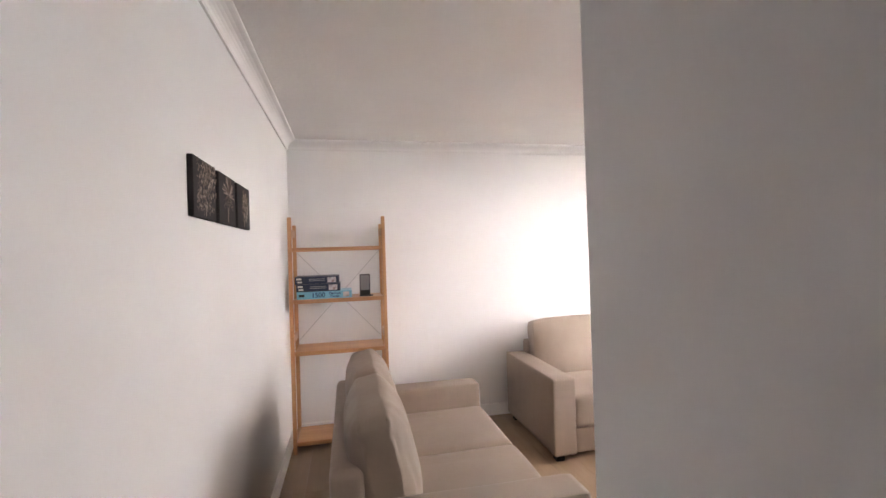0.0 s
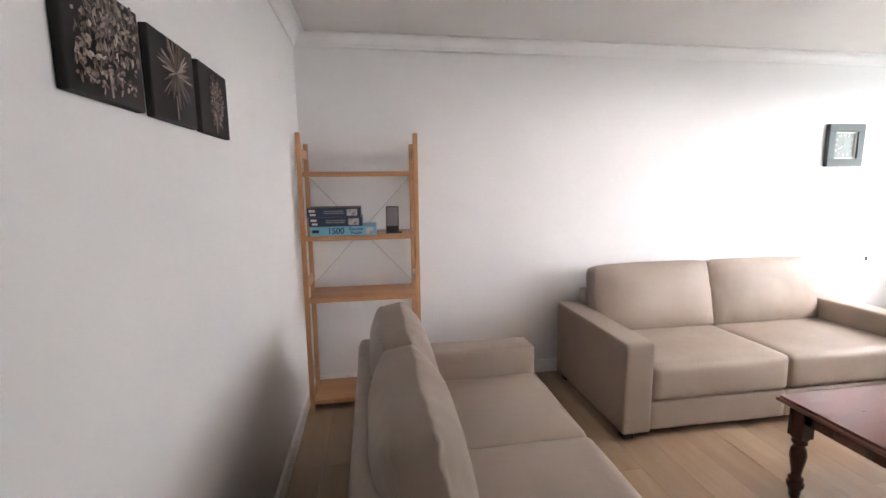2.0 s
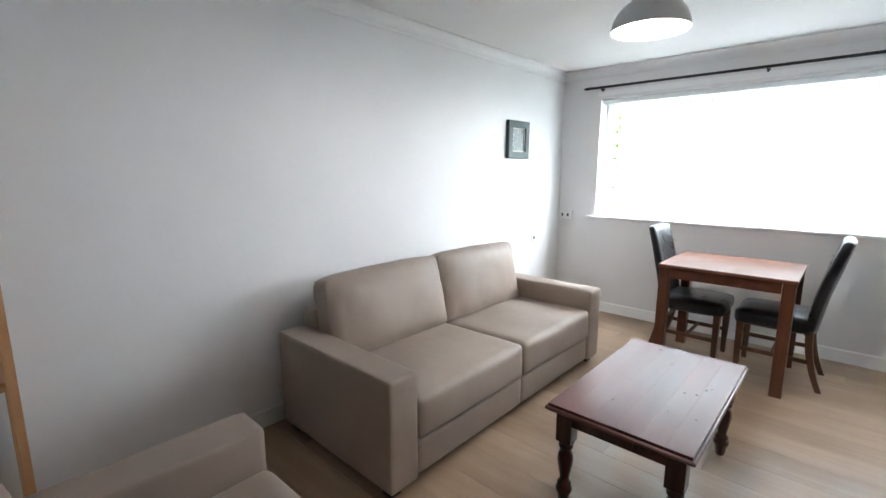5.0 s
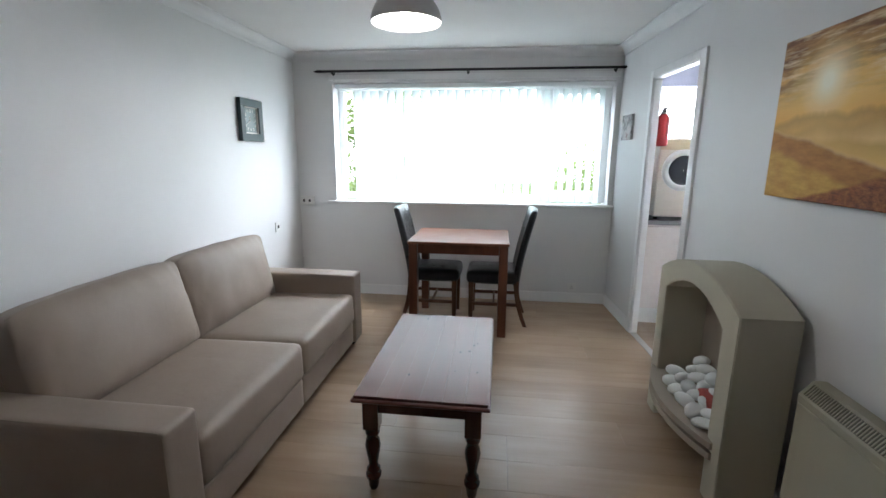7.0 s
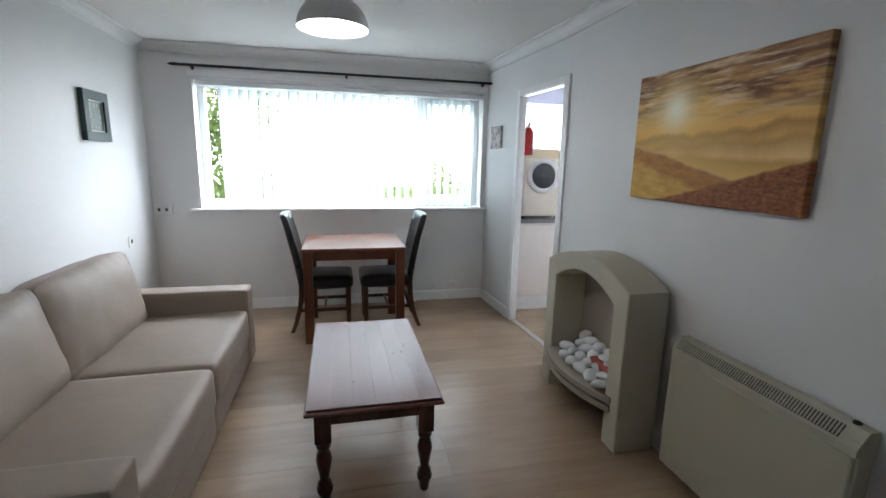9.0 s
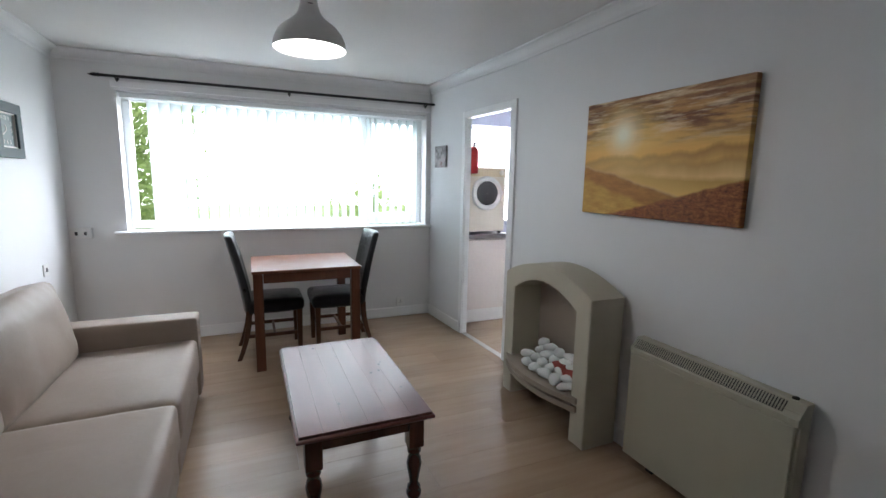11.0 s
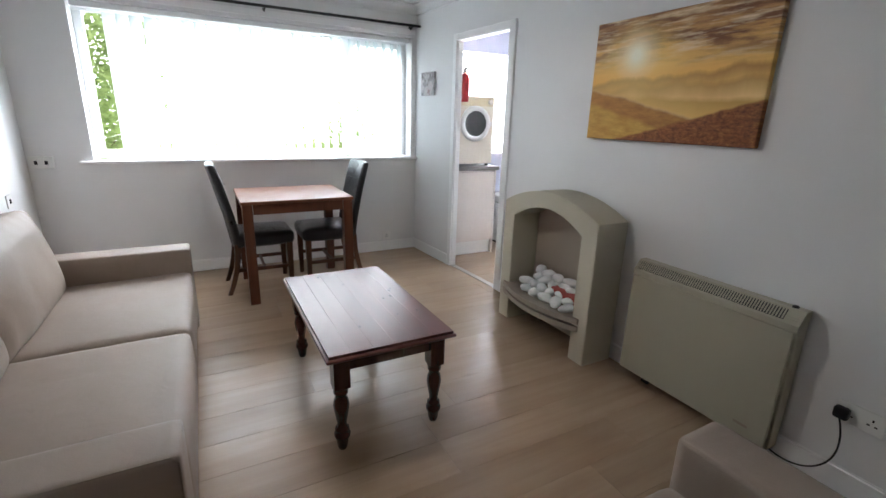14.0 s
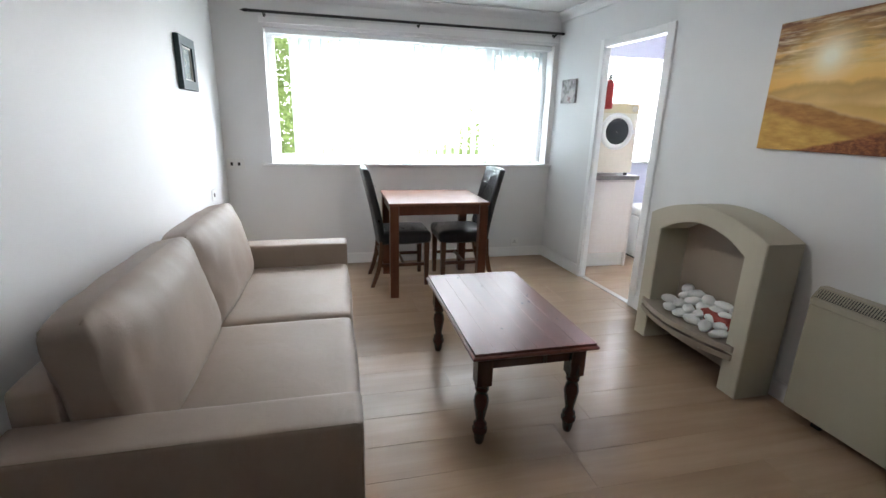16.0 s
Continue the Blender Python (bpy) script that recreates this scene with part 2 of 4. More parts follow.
def sunset():
    """A printed landscape: cloudy amber sky with a low sun over layered hills."""
    m = Mat("sunset_print")
    c = m.node("ShaderNodeTexCoord")
    s = m.node("ShaderNodeSeparateXYZ")
    m.link(c.outputs["Generated"], s.inputs[0])
    # seen from the room the print's left is at large x
    u = m.math('SUBTRACT', 1.0, s.outputs[0])
    v = s.outputs[2]
    comb = m.node("ShaderNodeCombineXYZ")
    m.link(u, comb.inputs[0])
    m.link(v, comb.inputs[1])
    p = comb.outputs[0]

    def stretched(sx, sy, scale, detail=5, rough=0.6):
        mp = m.node("ShaderNodeMapping", Scale=(sx, sy, 1))
        m.link(p, mp.inputs[0])
        return m.noise(scale, detail, rough, mp.outputs[0])
    # sky: amber low down, brown and grey cloud banks above with pale lit edges
    skyc = m.ramp(v, [(0.40, (0.80, 0.44, 0.09)), (0.60, (0.82, 0.50, 0.15)), (0.78, (0.60, 0.33, 0.11)), (1.0, (0.40, 0.22, 0.10))])
    band = m.ramp(v, [(0.56, (0, 0, 0)), (0.74, (1, 1, 1))])
    bank = m.ramp(stretched(1.3, 5.0, 2.2, 6, 0.62), [(0.42, (0, 0, 0)), (0.56, (1, 1, 1))])
    skyc = m.mix(m.mix(1.0, bank, band, 'MULTIPLY'), skyc, (0.20, 0.09, 0.045))
    lights = m.ramp(stretched(1.5, 7.5, 2.7, 6, 0.6), [(0.50, (0, 0, 0)), (0.66, (0.85, 0.85, 0.85))])
    skyc = m.mix(m.mix(1.0, lights, band, 'MULTIPLY'), skyc, (0.86, 0.70, 0.46))

    def spot(cu, cv, su, sv, stops):
        du = m.math('MULTIPLY', m.math('SUBTRACT', u, cu), su)
        dv = m.math('MULTIPLY', m.math('SUBTRACT', v, cv), sv)
        return m.ramp(m.math('SQRT', m.math('ADD', m.math('MULTIPLY', du, du), m.math('MULTIPLY', dv, dv))), stops)
    wide = spot(0.30, 0.66, 1.3, 1.25, [(0.03, (0.8, 0.8, 0.8)), (0.16, (0.5, 0.5, 0.5)), (0.42, (0, 0, 0))])
    skyc = m.mix(wide, skyc, (1.0, 0.72, 0.25))
    core = spot(0.30, 0.70, 1.5, 1.0, [(0.035, (1, 1, 1)), (0.075, (0.72, 0.72, 0.72)), (0.15, (0.2, 0.2, 0.2)), (0.24, (0, 0, 0))])
    skyc = m.mix(core, skyc, (1.0, 0.96, 0.78))
    out = skyc

    def below(base, slope, amp, sx, seed, hard=60.0):
        """A mask of what lies under a rough ridge line."""
        mp = m.node("ShaderNodeMapping", Scale=(sx, 0.0, 1), Location=(seed, seed, 0))
        m.link(p, mp.inputs[0])
        ridge = m.noise(2.0, 5, 0.55, mp.outputs[0])
        top = m.math('ADD', m.math('MULTIPLY', m.math('SUBTRACT', ridge, 0.5), amp), m.math('ADD', m.math('MULTIPLY', u, slope), base))
        c2 = m.node("ShaderNodeClamp")
        m.link(m.math('MULTIPLY', m.math('SUBTRACT', top, v), hard), c2.inputs[0])
        return c2.outputs[0], m.math('SUBTRACT', top, v)
    near_sun = m.ramp(m.math('ABSOLUTE', m.math('SUBTRACT', u, 0.30)), [(0.02, (0.9, 0.9, 0.9)), (0.5, (0, 0, 0))])
    # three hazy ranges, each dark at its ridge and paling into mist below
    for base, slope, amp, sx, seed, ridge_c, mist in (
            (0.50, 0.07, 0.20, 2.4, 3.1, (0.36, 0.165, 0.035), (0.78, 0.48, 0.15)),
            (0.45, 0.02, 0.15, 3.1, 9.4, (0.42, 0.21, 0.045), (0.84, 0.58, 0.24)),
            (0.38, -0.04, 0.12, 2.2, 6.3, (0.50, 0.27, 0.06), (0.76, 0.50, 0.15))):
        mask, depth = below(base, slope, amp, sx, seed, 26.0)
        haze = m.mix(m.ramp(depth, [(0.0, (0, 0, 0)), (0.14, (1, 1, 1))]), ridge_c, mist)
        out = m.mix(mask, out, m.mix(m.math('MULTIPLY', near_sun, 0.4), haze, (0.95, 0.68, 0.26)))
    mask, depth = below(0.455, -0.37, 0.09, 2.2, 5.2, 40.0)
    slope_c = m.ramp(stretched(3, 6, 4), [(0.3, (0.33, 0.14, 0.035)), (0.7, (0.52, 0.26, 0.06))])
    out = m.mix(mask, out, m.mix(m.ramp(depth, [(0.0, (0.75, 0.75, 0.75)), (0.035, (0, 0, 0))]), slope_c, (0.93, 0.70, 0.36)))
    mask, depth = below(0.33, -0.40, 0.09, 1.8, 1.7, 30.0)
    out = m.mix(mask, out, m.ramp(stretched(3, 6, 3), [(0.3, (0.46, 0.24, 0.045)), (0.7, (0.70, 0.44, 0.10))]))
    mask, depth = below(-0.075, 0.40, 0.04, 6.0, 2.2)
    heath = m.ramp(stretched(9, 10, 4, 6, 0.7), [(0.32, (0.10, 0.028, 0.012)), (0.52, (0.27, 0.09, 0.028)), (0.74, (0.50, 0.22, 0.06))])
    out = m.mix(mask, out, m.mix(m.ramp(depth, [(0.0, (0.3, 0.3, 0.3)), (0.03, (0, 0, 0))]), heath, (0.62, 0.27, 0.06)))
    m.colour(out)
    m.rough(0.75)
    m.bump(m.noise(700, 2, vec=m.coords()), 0.1, 0.002)
    return m.m


SUNSET = sunset()


def blossom_print():
    m = Mat("grey_blossom_print")
    n = m.noise(14, 5, 0.6, m.coords())
    m.colour(m.ramp(n, [(0.32, (0.10, 0.085, 0.085)), (0.5, (0.42, 0.40, 0.40)), (0.62, (0.55, 0.50, 0.50)), (0.7, (0.30, 0.20, 0.20))]))
    m.rough(0.7)
    return m.m


BLOSSOM = blossom_print()

# ---- mesh helpers ----


def finish(bm, material, smooth=False):
    me = bpy.data.meshes.new("mesh")
    bm.normal_update()
    bm.to_mesh(me)
    bm.free()
    for m in (material if isinstance(material, (list, tuple)) else [material]):
        me.materials.append(m)
    if smooth:
        me.polygons.foreach_set("use_smooth", [True] * len(me.polygons))
    return me


def part(name, bm, material, parent=None, label="", smooth=False, m=None):
    ob = new(name, bm if isinstance(bm, bpy.types.Mesh) else finish(bm, material, smooth))
    if parent is not None:
        ob.parent = parent
    if m is not None:
        ob.matrix_basis = m
    if label:
        tagged(ob, label)
    return ob


def thing(name, m, label, category, group=""):
    ob = new(name)
    ob.empty_display_size = 0.1
    ob.matrix_basis = m
    return tagged(ob, label, category, group)


def structure(name, bm, material, label, category, smooth=False):
    return tagged(part(name, bm, material, None, "", smooth), label, category, "", "structure")


def bx(x0, x1, y0, y1, z0, z1, bevel=0.0, seg=2, bm=None):
    bm = bm or bmesh.new()
    r = bmesh.ops.create_cube(bm, size=1, matrix=Matrix.Translation(((x0 + x1) / 2, (y0 + y1) / 2, (z0 + z1) / 2)) @ Matrix.Diagonal((x1 - x0, y1 - y0, z1 - z0, 1)))
    if bevel:
        es = list({e for v in r["verts"] for e in v.link_edges})
        bmesh.ops.bevel(bm, geom=es, offset=bevel, segments=seg, affect='EDGES', profile=0.5)
    return bm


def rod(a, b, r, seg=12, r2=None, bm=None):
    bm = bm or bmesh.new()
    a, b = Vector(a), Vector(b)
    d = b - a
    m = Matrix.Translation((a + b) / 2) @ d.to_track_quat('Z', 'Y').to_matrix().to_4x4()
    bmesh.ops.create_cone(bm, cap_ends=True, segments=seg, radius1=r, radius2=r if r2 is None else r2, depth=d.length, matrix=m)
    return bm


def lathe(profile, seg=28, bm=None, caps=True):
    """Turns (radius, height) pairs round z."""
    bm = bm or bmesh.new()
    rings = []
    for r, z in profile:
        rings.append([bm.verts.new((r * math.cos(2 * math.pi * i / seg), r * math.sin(2 * math.pi * i / seg), z)) for i in range(seg)])
    for a, b in zip(rings, rings[1:]):
        for i in range(seg):
            bm.faces.new((a[i], a[(i + 1) % seg], b[(i + 1) % seg], b[i]))
    if caps:
        bm.faces.new(list(reversed(rings[0])))
        bm.faces.new(rings[-1])
    return bm


def tube(points, r, seg=8):
    bm = bmesh.new()
    pts = [Vector(p) for p in points]
    rings = []
    for i, p in enumerate(pts):
        d = (pts[min(i + 1, len(pts) - 1)] - pts[max(i - 1, 0)]).normalized()
        q = d.to_track_quat('Z', 'Y')
        rings.append([bm.verts.new(p + q @ Vector((r * math.cos(2 * math.pi * k / seg), r * math.sin(2 * math.pi * k / seg), 0))) for k in range(seg)])
    for a, b in zip(rings, rings[1:]):
        for k in range(seg):
            bm.faces.new((a[k], a[(k + 1) % seg], b[(k + 1) % seg], b[k]))
    bm.faces.new(list(reversed(rings[0])))
    bm.faces.new(rings[-1])
    return bm


def cushion(w, d, h, r=0.05, puff=(0, 0, 0), wrinkle=0.004, cuts=13, seed=0.0):
    """A rounded, stuffed block round the origin; puff bulges the x, y and z faces."""
    bm = bmesh.new()
    bmesh.ops.create_cube(bm, size=2)
    bmesh.ops.subdivide_edges(bm, edges=bm.edges[:], cuts=cuts, use_grid_fill=True)
    half = Vector((w / 2, d / 2, h / 2))
    for v in bm.verts:
        u = v.co.copy()
        # crowd the rows towards the edges, where the rounding is
        e = Vector([math.copysign(1 - (1 - abs(c)) ** 1.5, c) for c in u])
        p = Vector([e[i] * half[i] for i in range(3)])
        inner = Vector([max(-(half[i] - r), min(half[i] - r, p[i])) for i in range(3)])
        o = p - inner
        if o.length > 1e-6:
            p = inner + o.normalized() * min(r, o.length if max(abs(c) for c in u) < 0.999 else r)
        f = [1 - e[i] ** 2 for i in range(3)]
        p.x += math.copysign(puff[0], u.x) * f[1] * f[2] * abs(e.x) ** 3
        p.y += math.copysign(puff[1], u.y) * f[0] * f[2] * abs(e.y) ** 3
        p.z += math.copysign(puff[2], u.z) * f[0] * f[1] * abs(e.z) ** 3
        n = noise.noise_vector(Vector((p.x * 5 + seed, p.y * 5, p.z * 5 + seed)))
        v.co = p + n * wrinkle
    return bm


def grid_extrude(outline, y0, y1):
    """A prism from an outline in x and z, between two y."""
    bm = bmesh.new()
    a = [bm.verts.new((x, y0, z)) for x, z in outline]
    b = [bm.verts.new((x, y1, z)) for x, z in outline]
    bm.faces.new(a)
    bm.faces.new(list(reversed(b)))
    n = len(outline)
    for i in range(n):
        bm.faces.new((a[(i + 1) % n], a[i], b[i], b[(i + 1) % n]))
    bmesh.ops.recalc_face_normals(bm, faces=bm.faces)
    return bm


def lettering(text, size, parent, m, material, name="lettering", label=""):
    cu = bpy.data.curves.new("text", 'FONT')
    cu.body, cu.size, cu.extrude, cu.offset = text, size, 0.0006, size * 0.018
    cu.align_x, cu.align_y = 'CENTER', 'CENTER'
    ob = bpy.data.objects.new("text", cu)
    scene.collection.objects.link(ob)
    me = bpy.data.meshes.new_from_object(ob.evaluated_get(bpy.context.evaluated_depsgraph_get()))
    bpy.data.objects.remove(ob)
    me.materials.clear()
    me.materials.append(material)
    return part(name, me, None, parent, label, m=m)


# ---- the setting ----
W, S, N, L, H = 4.81, 0.93, 4.14, -0.25, 2.39
EDGE = 0.582          # end of the south wall, where the hallway opens
T = 0.12
TS = 0.05            # the thin partition to the kitchen

# floor bed; the planks lie on it
floor = structure("floor", bx(L - T, W + T, -1.7, N + T, -0.10, -0.008), GROOVE, "pale oak laminate plank floor with fine joints", "floor")
structure("ceiling", bx(L - T, W + 0.3, -1.7, N + T, H, H + 0.12), CEIL, "white stippled textured ceiling", "ceiling")
structure("wall_north", bx(L, W, N, N + T, 0, H), WALL, "plain white painted wall behind the sofa", "wall")
structure("wall_west", bx(L - T, L, -1.0, N + T, 0, H), WALL, "plain white painted wall with three canvases", "wall")
# south wall with the kitchen doorway
DX0, DX1, DH = 3.375, 4.06, 2.00
structure("wall_south", bx(EDGE + T, 3.335, S - TS, S, 0, H), WALL, "plain white painted wall with a large canvas", "wall")
ASKEW = pose(3.336, S, 0, 0, 0, 3.7) @ pose(-3.336, -S, 0)
bm = bx(3.334, DX0 - 0.012, S - TS, S, 0, H)
bx(DX1 + 0.012, W + 0.02, S - TS, S, 0, H, bm=bm)
bx(DX0 - 0.012, DX1 + 0.012, S - TS, S, DH + 0.012, H, bm=bm)
structure("wall_south_east", bm, WALL, "white painted wall with a doorway to the kitchen", "wall").matrix_basis = ASKEW
structure("wall_hall_side", bx(EDGE, EDGE + T, -1.0, S + 0.045, 0, H), WALL, "plain white wall of the hallway", "wall")
structure("wall_hall_end", bx(L, EDGE, -1.0 - T, -1.0, 0, H), WALL, "plain white end wall of the hallway", "wall")
# window wall
WY0, WY1, WZ0, WZ1, REV = 1.075, 3.74, 0.955, 2.11, 0.26
bm = bx(W, W + REV, S - TS, WY0, 0, H)
bx(W, W + REV, WY1, N + T, 0, H, bm=bm)
bx(W, W + REV, WY0, WY1, 0, WZ0, bm=bm)
bx(W, W + REV, WY0, WY1, WZ1, H, bm=bm)
structure("wall_window", bm, WALL, "white painted wall with a wide window", "wall")
# kitchen shell
KY0, KY1 = -1.3, 0.72
bm = bx(W, W + REV, -1.7, KY0, 0, H)
bx(W, W + REV, KY0, KY1, 0, 1.0, bm=bm)
bx(W, W + REV, KY0, KY1, 2.05, H, bm=bm)
bx(W, W + REV, KY1, S - TS - 0.002, 0, H, bm=bm)
structure("wall_kitchen_window", bm, LILAC, "pale lilac kitchen wall with a window", "wall")
structure("wall_kitchen_end", bx(2.6, W, -1.7 - T, -1.7, 0, H), WALL, "plain white kitchen wall", "wall")
structure("wall_kitchen_side", bx(2.6 - T, 2.6, -1.7, S - TS - 0.002, 0, H), WALL, "plain white kitchen wall", "wall")


def coving(name, a, b, inward):
    """A concave cornice from a to b in plan, with a small lip at either side."""
    prof = [(0.0, -0.078), (0.010, -0.078), (0.012, -0.072)]
    for i in range(7):
        k = math.radians(90 * i / 6)
        prof.append((0.014 + 0.058 * (1 - math.cos(k)), -0.068 + 0.056 * math.sin(k)))
    prof += [(0.080, -0.010), (0.080, 0.0), (0.0, 0.0)]
    a, b, n = Vector((*a, H)), Vector((*b, H)), Vector((*inward, 0))
    bm = bmesh.new()
    ra = [bm.verts.new(a + n * o + Vector((0, 0, z))) for o, z in prof]
    rb = [bm.verts.new(b + n * o + Vector((0, 0, z))) for o, z in prof]
    for i in range(len(prof)):
        j = (i + 1) % len(prof)
        bm.faces.new((ra[i], ra[j], rb[j], rb[i]))
    bm.faces.new(ra)
    bm.faces.new(list(reversed(rb)))
    bmesh.ops.recalc_face_normals(bm, faces=bm.faces)
    return structure(name, bm, WALL, "white concave plaster coving under the ceiling", "coving")


coving("coving_north", (L, N), (W, N), (0, -1))
coving("coving_west", (L, -1.0), (L, N), (1, 0))
coving("coving_window", (W, S), (W, N), (-1, 0))
coving("coving_south", (EDGE + T, S), (3.32, S), (0, 1))
coving("coving_south_east", (3.30, S), (W + 0.02, S), (0, 1)).matrix_basis = ASKEW


def skirting(name, x0, x1, y0, y1):
    bm = bx(x0, x1, y0, y1, 0.0, 0.105)
    top = [e for e in bm.edges if all(v.co.z > 0.1 for v in e.verts)]
    bmesh.ops.bevel(bm, geom=top, offset=0.009, segments=3, affect='EDGES')
    return structure(name, bm, TRIM, "white painted skirting board", "skirting board")


skirting("baseboard_north", L + 0.016, W - 0.016, N - 0.016, N)
skirting("baseboard_west", L, L + 0.016, -1.0, N)
skirting("baseboard_window", W - 0.016, W, S + 0.016, N)
skirting("baseboard_south_east", 4.118, W + 0.01, S, S + 0.016).matrix_basis = ASKEW
skirting("baseboard_south_middle", EDGE + T, 3.298, S, S + 0.016)

# doorway to the kitchen: lining, architrave, threshold strip
door = structure("door_1", bx(DX1 - 0.002, DX1 + 0.012, S - TS, S, 0, DH), TRIM, "white painted open doorway frame to the kitchen", "door frame")
door.matrix_basis = ASKEW
part("lining", bx(DX0 - 0.012, DX0 + 0.002, S - TS, S, 0, DH), TRIM, door)
part("head_lining", bx(DX0 - 0.012, DX1 + 0.012, S - TS, S, DH, DH + 0.012), TRIM, door)
for nm, v in (("architrave", (DX1 + 0.004, DX1 + 0.055, 0, DH + 0.06)), ("architrave", (DX0 - 0.075, DX0 - 0.004, 0, DH + 0.06))):
    part(nm, bx(v[0], v[1], S, S + 0.017, v[2], v[3], 0.004), TRIM, door)
part("head_architrave", bx(DX0 - 0.004, DX1 + 0.004, S, S + 0.016, DH + 0.004, DH + 0.058, 0.004), TRIM, door)
strip = part("threshold_strip", bx(DX0, DX1, S - 0.045, S + 0.005, 0.0005, 0.006, 0.002), STEEL, door, "aluminium threshold strip")

# main window: frame, mullion, panes, sill
GX = W + 0.15
win = structure("window_1", bx(GX, GX + 0.06, WY0, WY1, WZ0 + 0.03, WZ0 + 0.095, 0.006), UPVC, "wide white uPVC window with clear panes", "window")


def bar(y0, y1, z0, z1, x0=GX, x1=GX + 0.06, name="frame_bar", par=win):
    return part(name, bx(x0, x1, y0, y1, z0, z1, 0.006), UPVC, par)


bar(WY0, WY1, WZ1 - 0.055, WZ1)
bar(WY0, WY0 + 0.06, WZ0 + 0.095, WZ1 - 0.055)
bar(WY1 - 0.06, WY1, WZ0 + 0.095, WZ1 - 0.055)
bar(1.655, 1.735, WZ0 + 0.095, WZ1 - 0.055, name="mullion")
# opening casement at the narrow side
bar(WY0 + 0.06, WY0 + 0.105, WZ0 + 0.095, WZ1 - 0.055, GX - 0.012, GX + 0.05, "casement_bar")
bar(1.61, 1.655, WZ0 + 0.095, WZ1 - 0.055, GX - 0.012, GX + 0.05, "casement_bar")
bar(WY0 + 0.105, 1.61, WZ1 - 0.10, WZ1 - 0.055, GX - 0.012, GX + 0.05, "casement_bar")
bar(WY0 + 0.105, 1.61, WZ0 + 0.095, WZ0 + 0.14, GX - 0.012, GX + 0.05, "casement_bar")
part("casement_latch", bx(GX - 0.035, GX - 0.012, 1.625, 1.645, 1.40, 1.52, 0.005), WHITE, win, "white casement latch")
for y0, y1, z0, z1 in ((WY0 + 0.105, 1.61, WZ0 + 0.14, WZ1 - 0.10), (1.735, WY1 - 0.06, WZ0 + 0.095, WZ1 - 0.055)):
    pane = part("pane", bx(GX + 0.024, GX + 0.03, y0, y1, z0, z1), GLASS, win)
    pane.visible_shadow = False
part("sill", bx(W - 0.045, GX, WY0 - 0.06, WY1 + 0.085, WZ0 - 0.001, WZ0 + 0.022, 0.008, 3), TRIM, win, "white painted window board")
part("batten", bx(W - 0.02, W - 0.0005, WY0 - 0.03, WY1 + 0.03, 2.135, 2.185, 0.003), TRIM, win, "white batten above the window")

# ---- window dressing ----
blind = thing("vertical_blind", pose(W + 0.055, 0, 0), "white vertical slat blind, half turned, hanging in the window", "blind")
part("head_rail", bx(-0.022, 0.022, WY0 + 0.01, WY1 - 0.01, WZ1 - 0.045, WZ1 - 0.004, 0.004), UPVC, blind)


def slat_mesh():
    bm = bmesh.new()
    cols = []
    for i in range(5):
        u = (i / 4 - 0.5)
        bow = 0.006 * (1 - 4 * u * u)
        cols.append([bm.verts.new((bow, u * 0.089, z)) for z in (0.0, 1.055)])
    for a, b in zip(cols, cols[1:]):
        bm.faces.new((a[0], b[0], b[1], a[1]))
    return finish(bm, SLAT, True)


SLAT_ME = slat_mesh()
weight_me = finish(bx(-0.003, 0.003, -0.036, 0.036, 0.0, 0.03), WHITE)
y = WY1 - 0.235
k = 0
while y > WY0 + 0.06:
    turn = 43 + 7 * math.sin(k * 0.35) + random.uniform(-5, 5) - (16 if k < 3 else 0)
    s = part("slat", SLAT_ME, None, blind, m=pose(0, y, WZ0 + 0.035, 0, 0, turn))
    y -= 0.083
    k += 1

pole = thing("curtain_pole", pose(4.73, 0, 2.205), "thin black iron curtain pole with spear finials above the window", "curtain pole")
part("pole", rod((0, 1.05, 0), (0, 3.82, 0), 0.0115), BLACK, pole, smooth=True)
for sy, y in ((1, 3.82), (-1, 1.05)):
    part("finial", lathe([(0.0115, 0), (0.016, 0.006), (0.009, 0.014), (0.015, 0.028), (0.010, 0.05), (0.001, 0.075)] if sy > 0 else [(0.0115, 0), (0.015, 0.006), (0.009, 0.016), (0.012, 0.026), (0.001, 0.034)], 12), BLACK, pole, m=pose(0, y, 0, -90 * sy), smooth=True)
for y in (3.72, 2.42, 1.10):
    b = part("bracket", rod((0, y, -0.004), (0.078, y, -0.03), 0.0075), BLACK, pole)
    part("bracket_plate", bx(0.072, 0.0795, y - 0.012, y + 0.012, -0.07, 0.0, 0.002), BLACK, b)

# ---- sofas ----


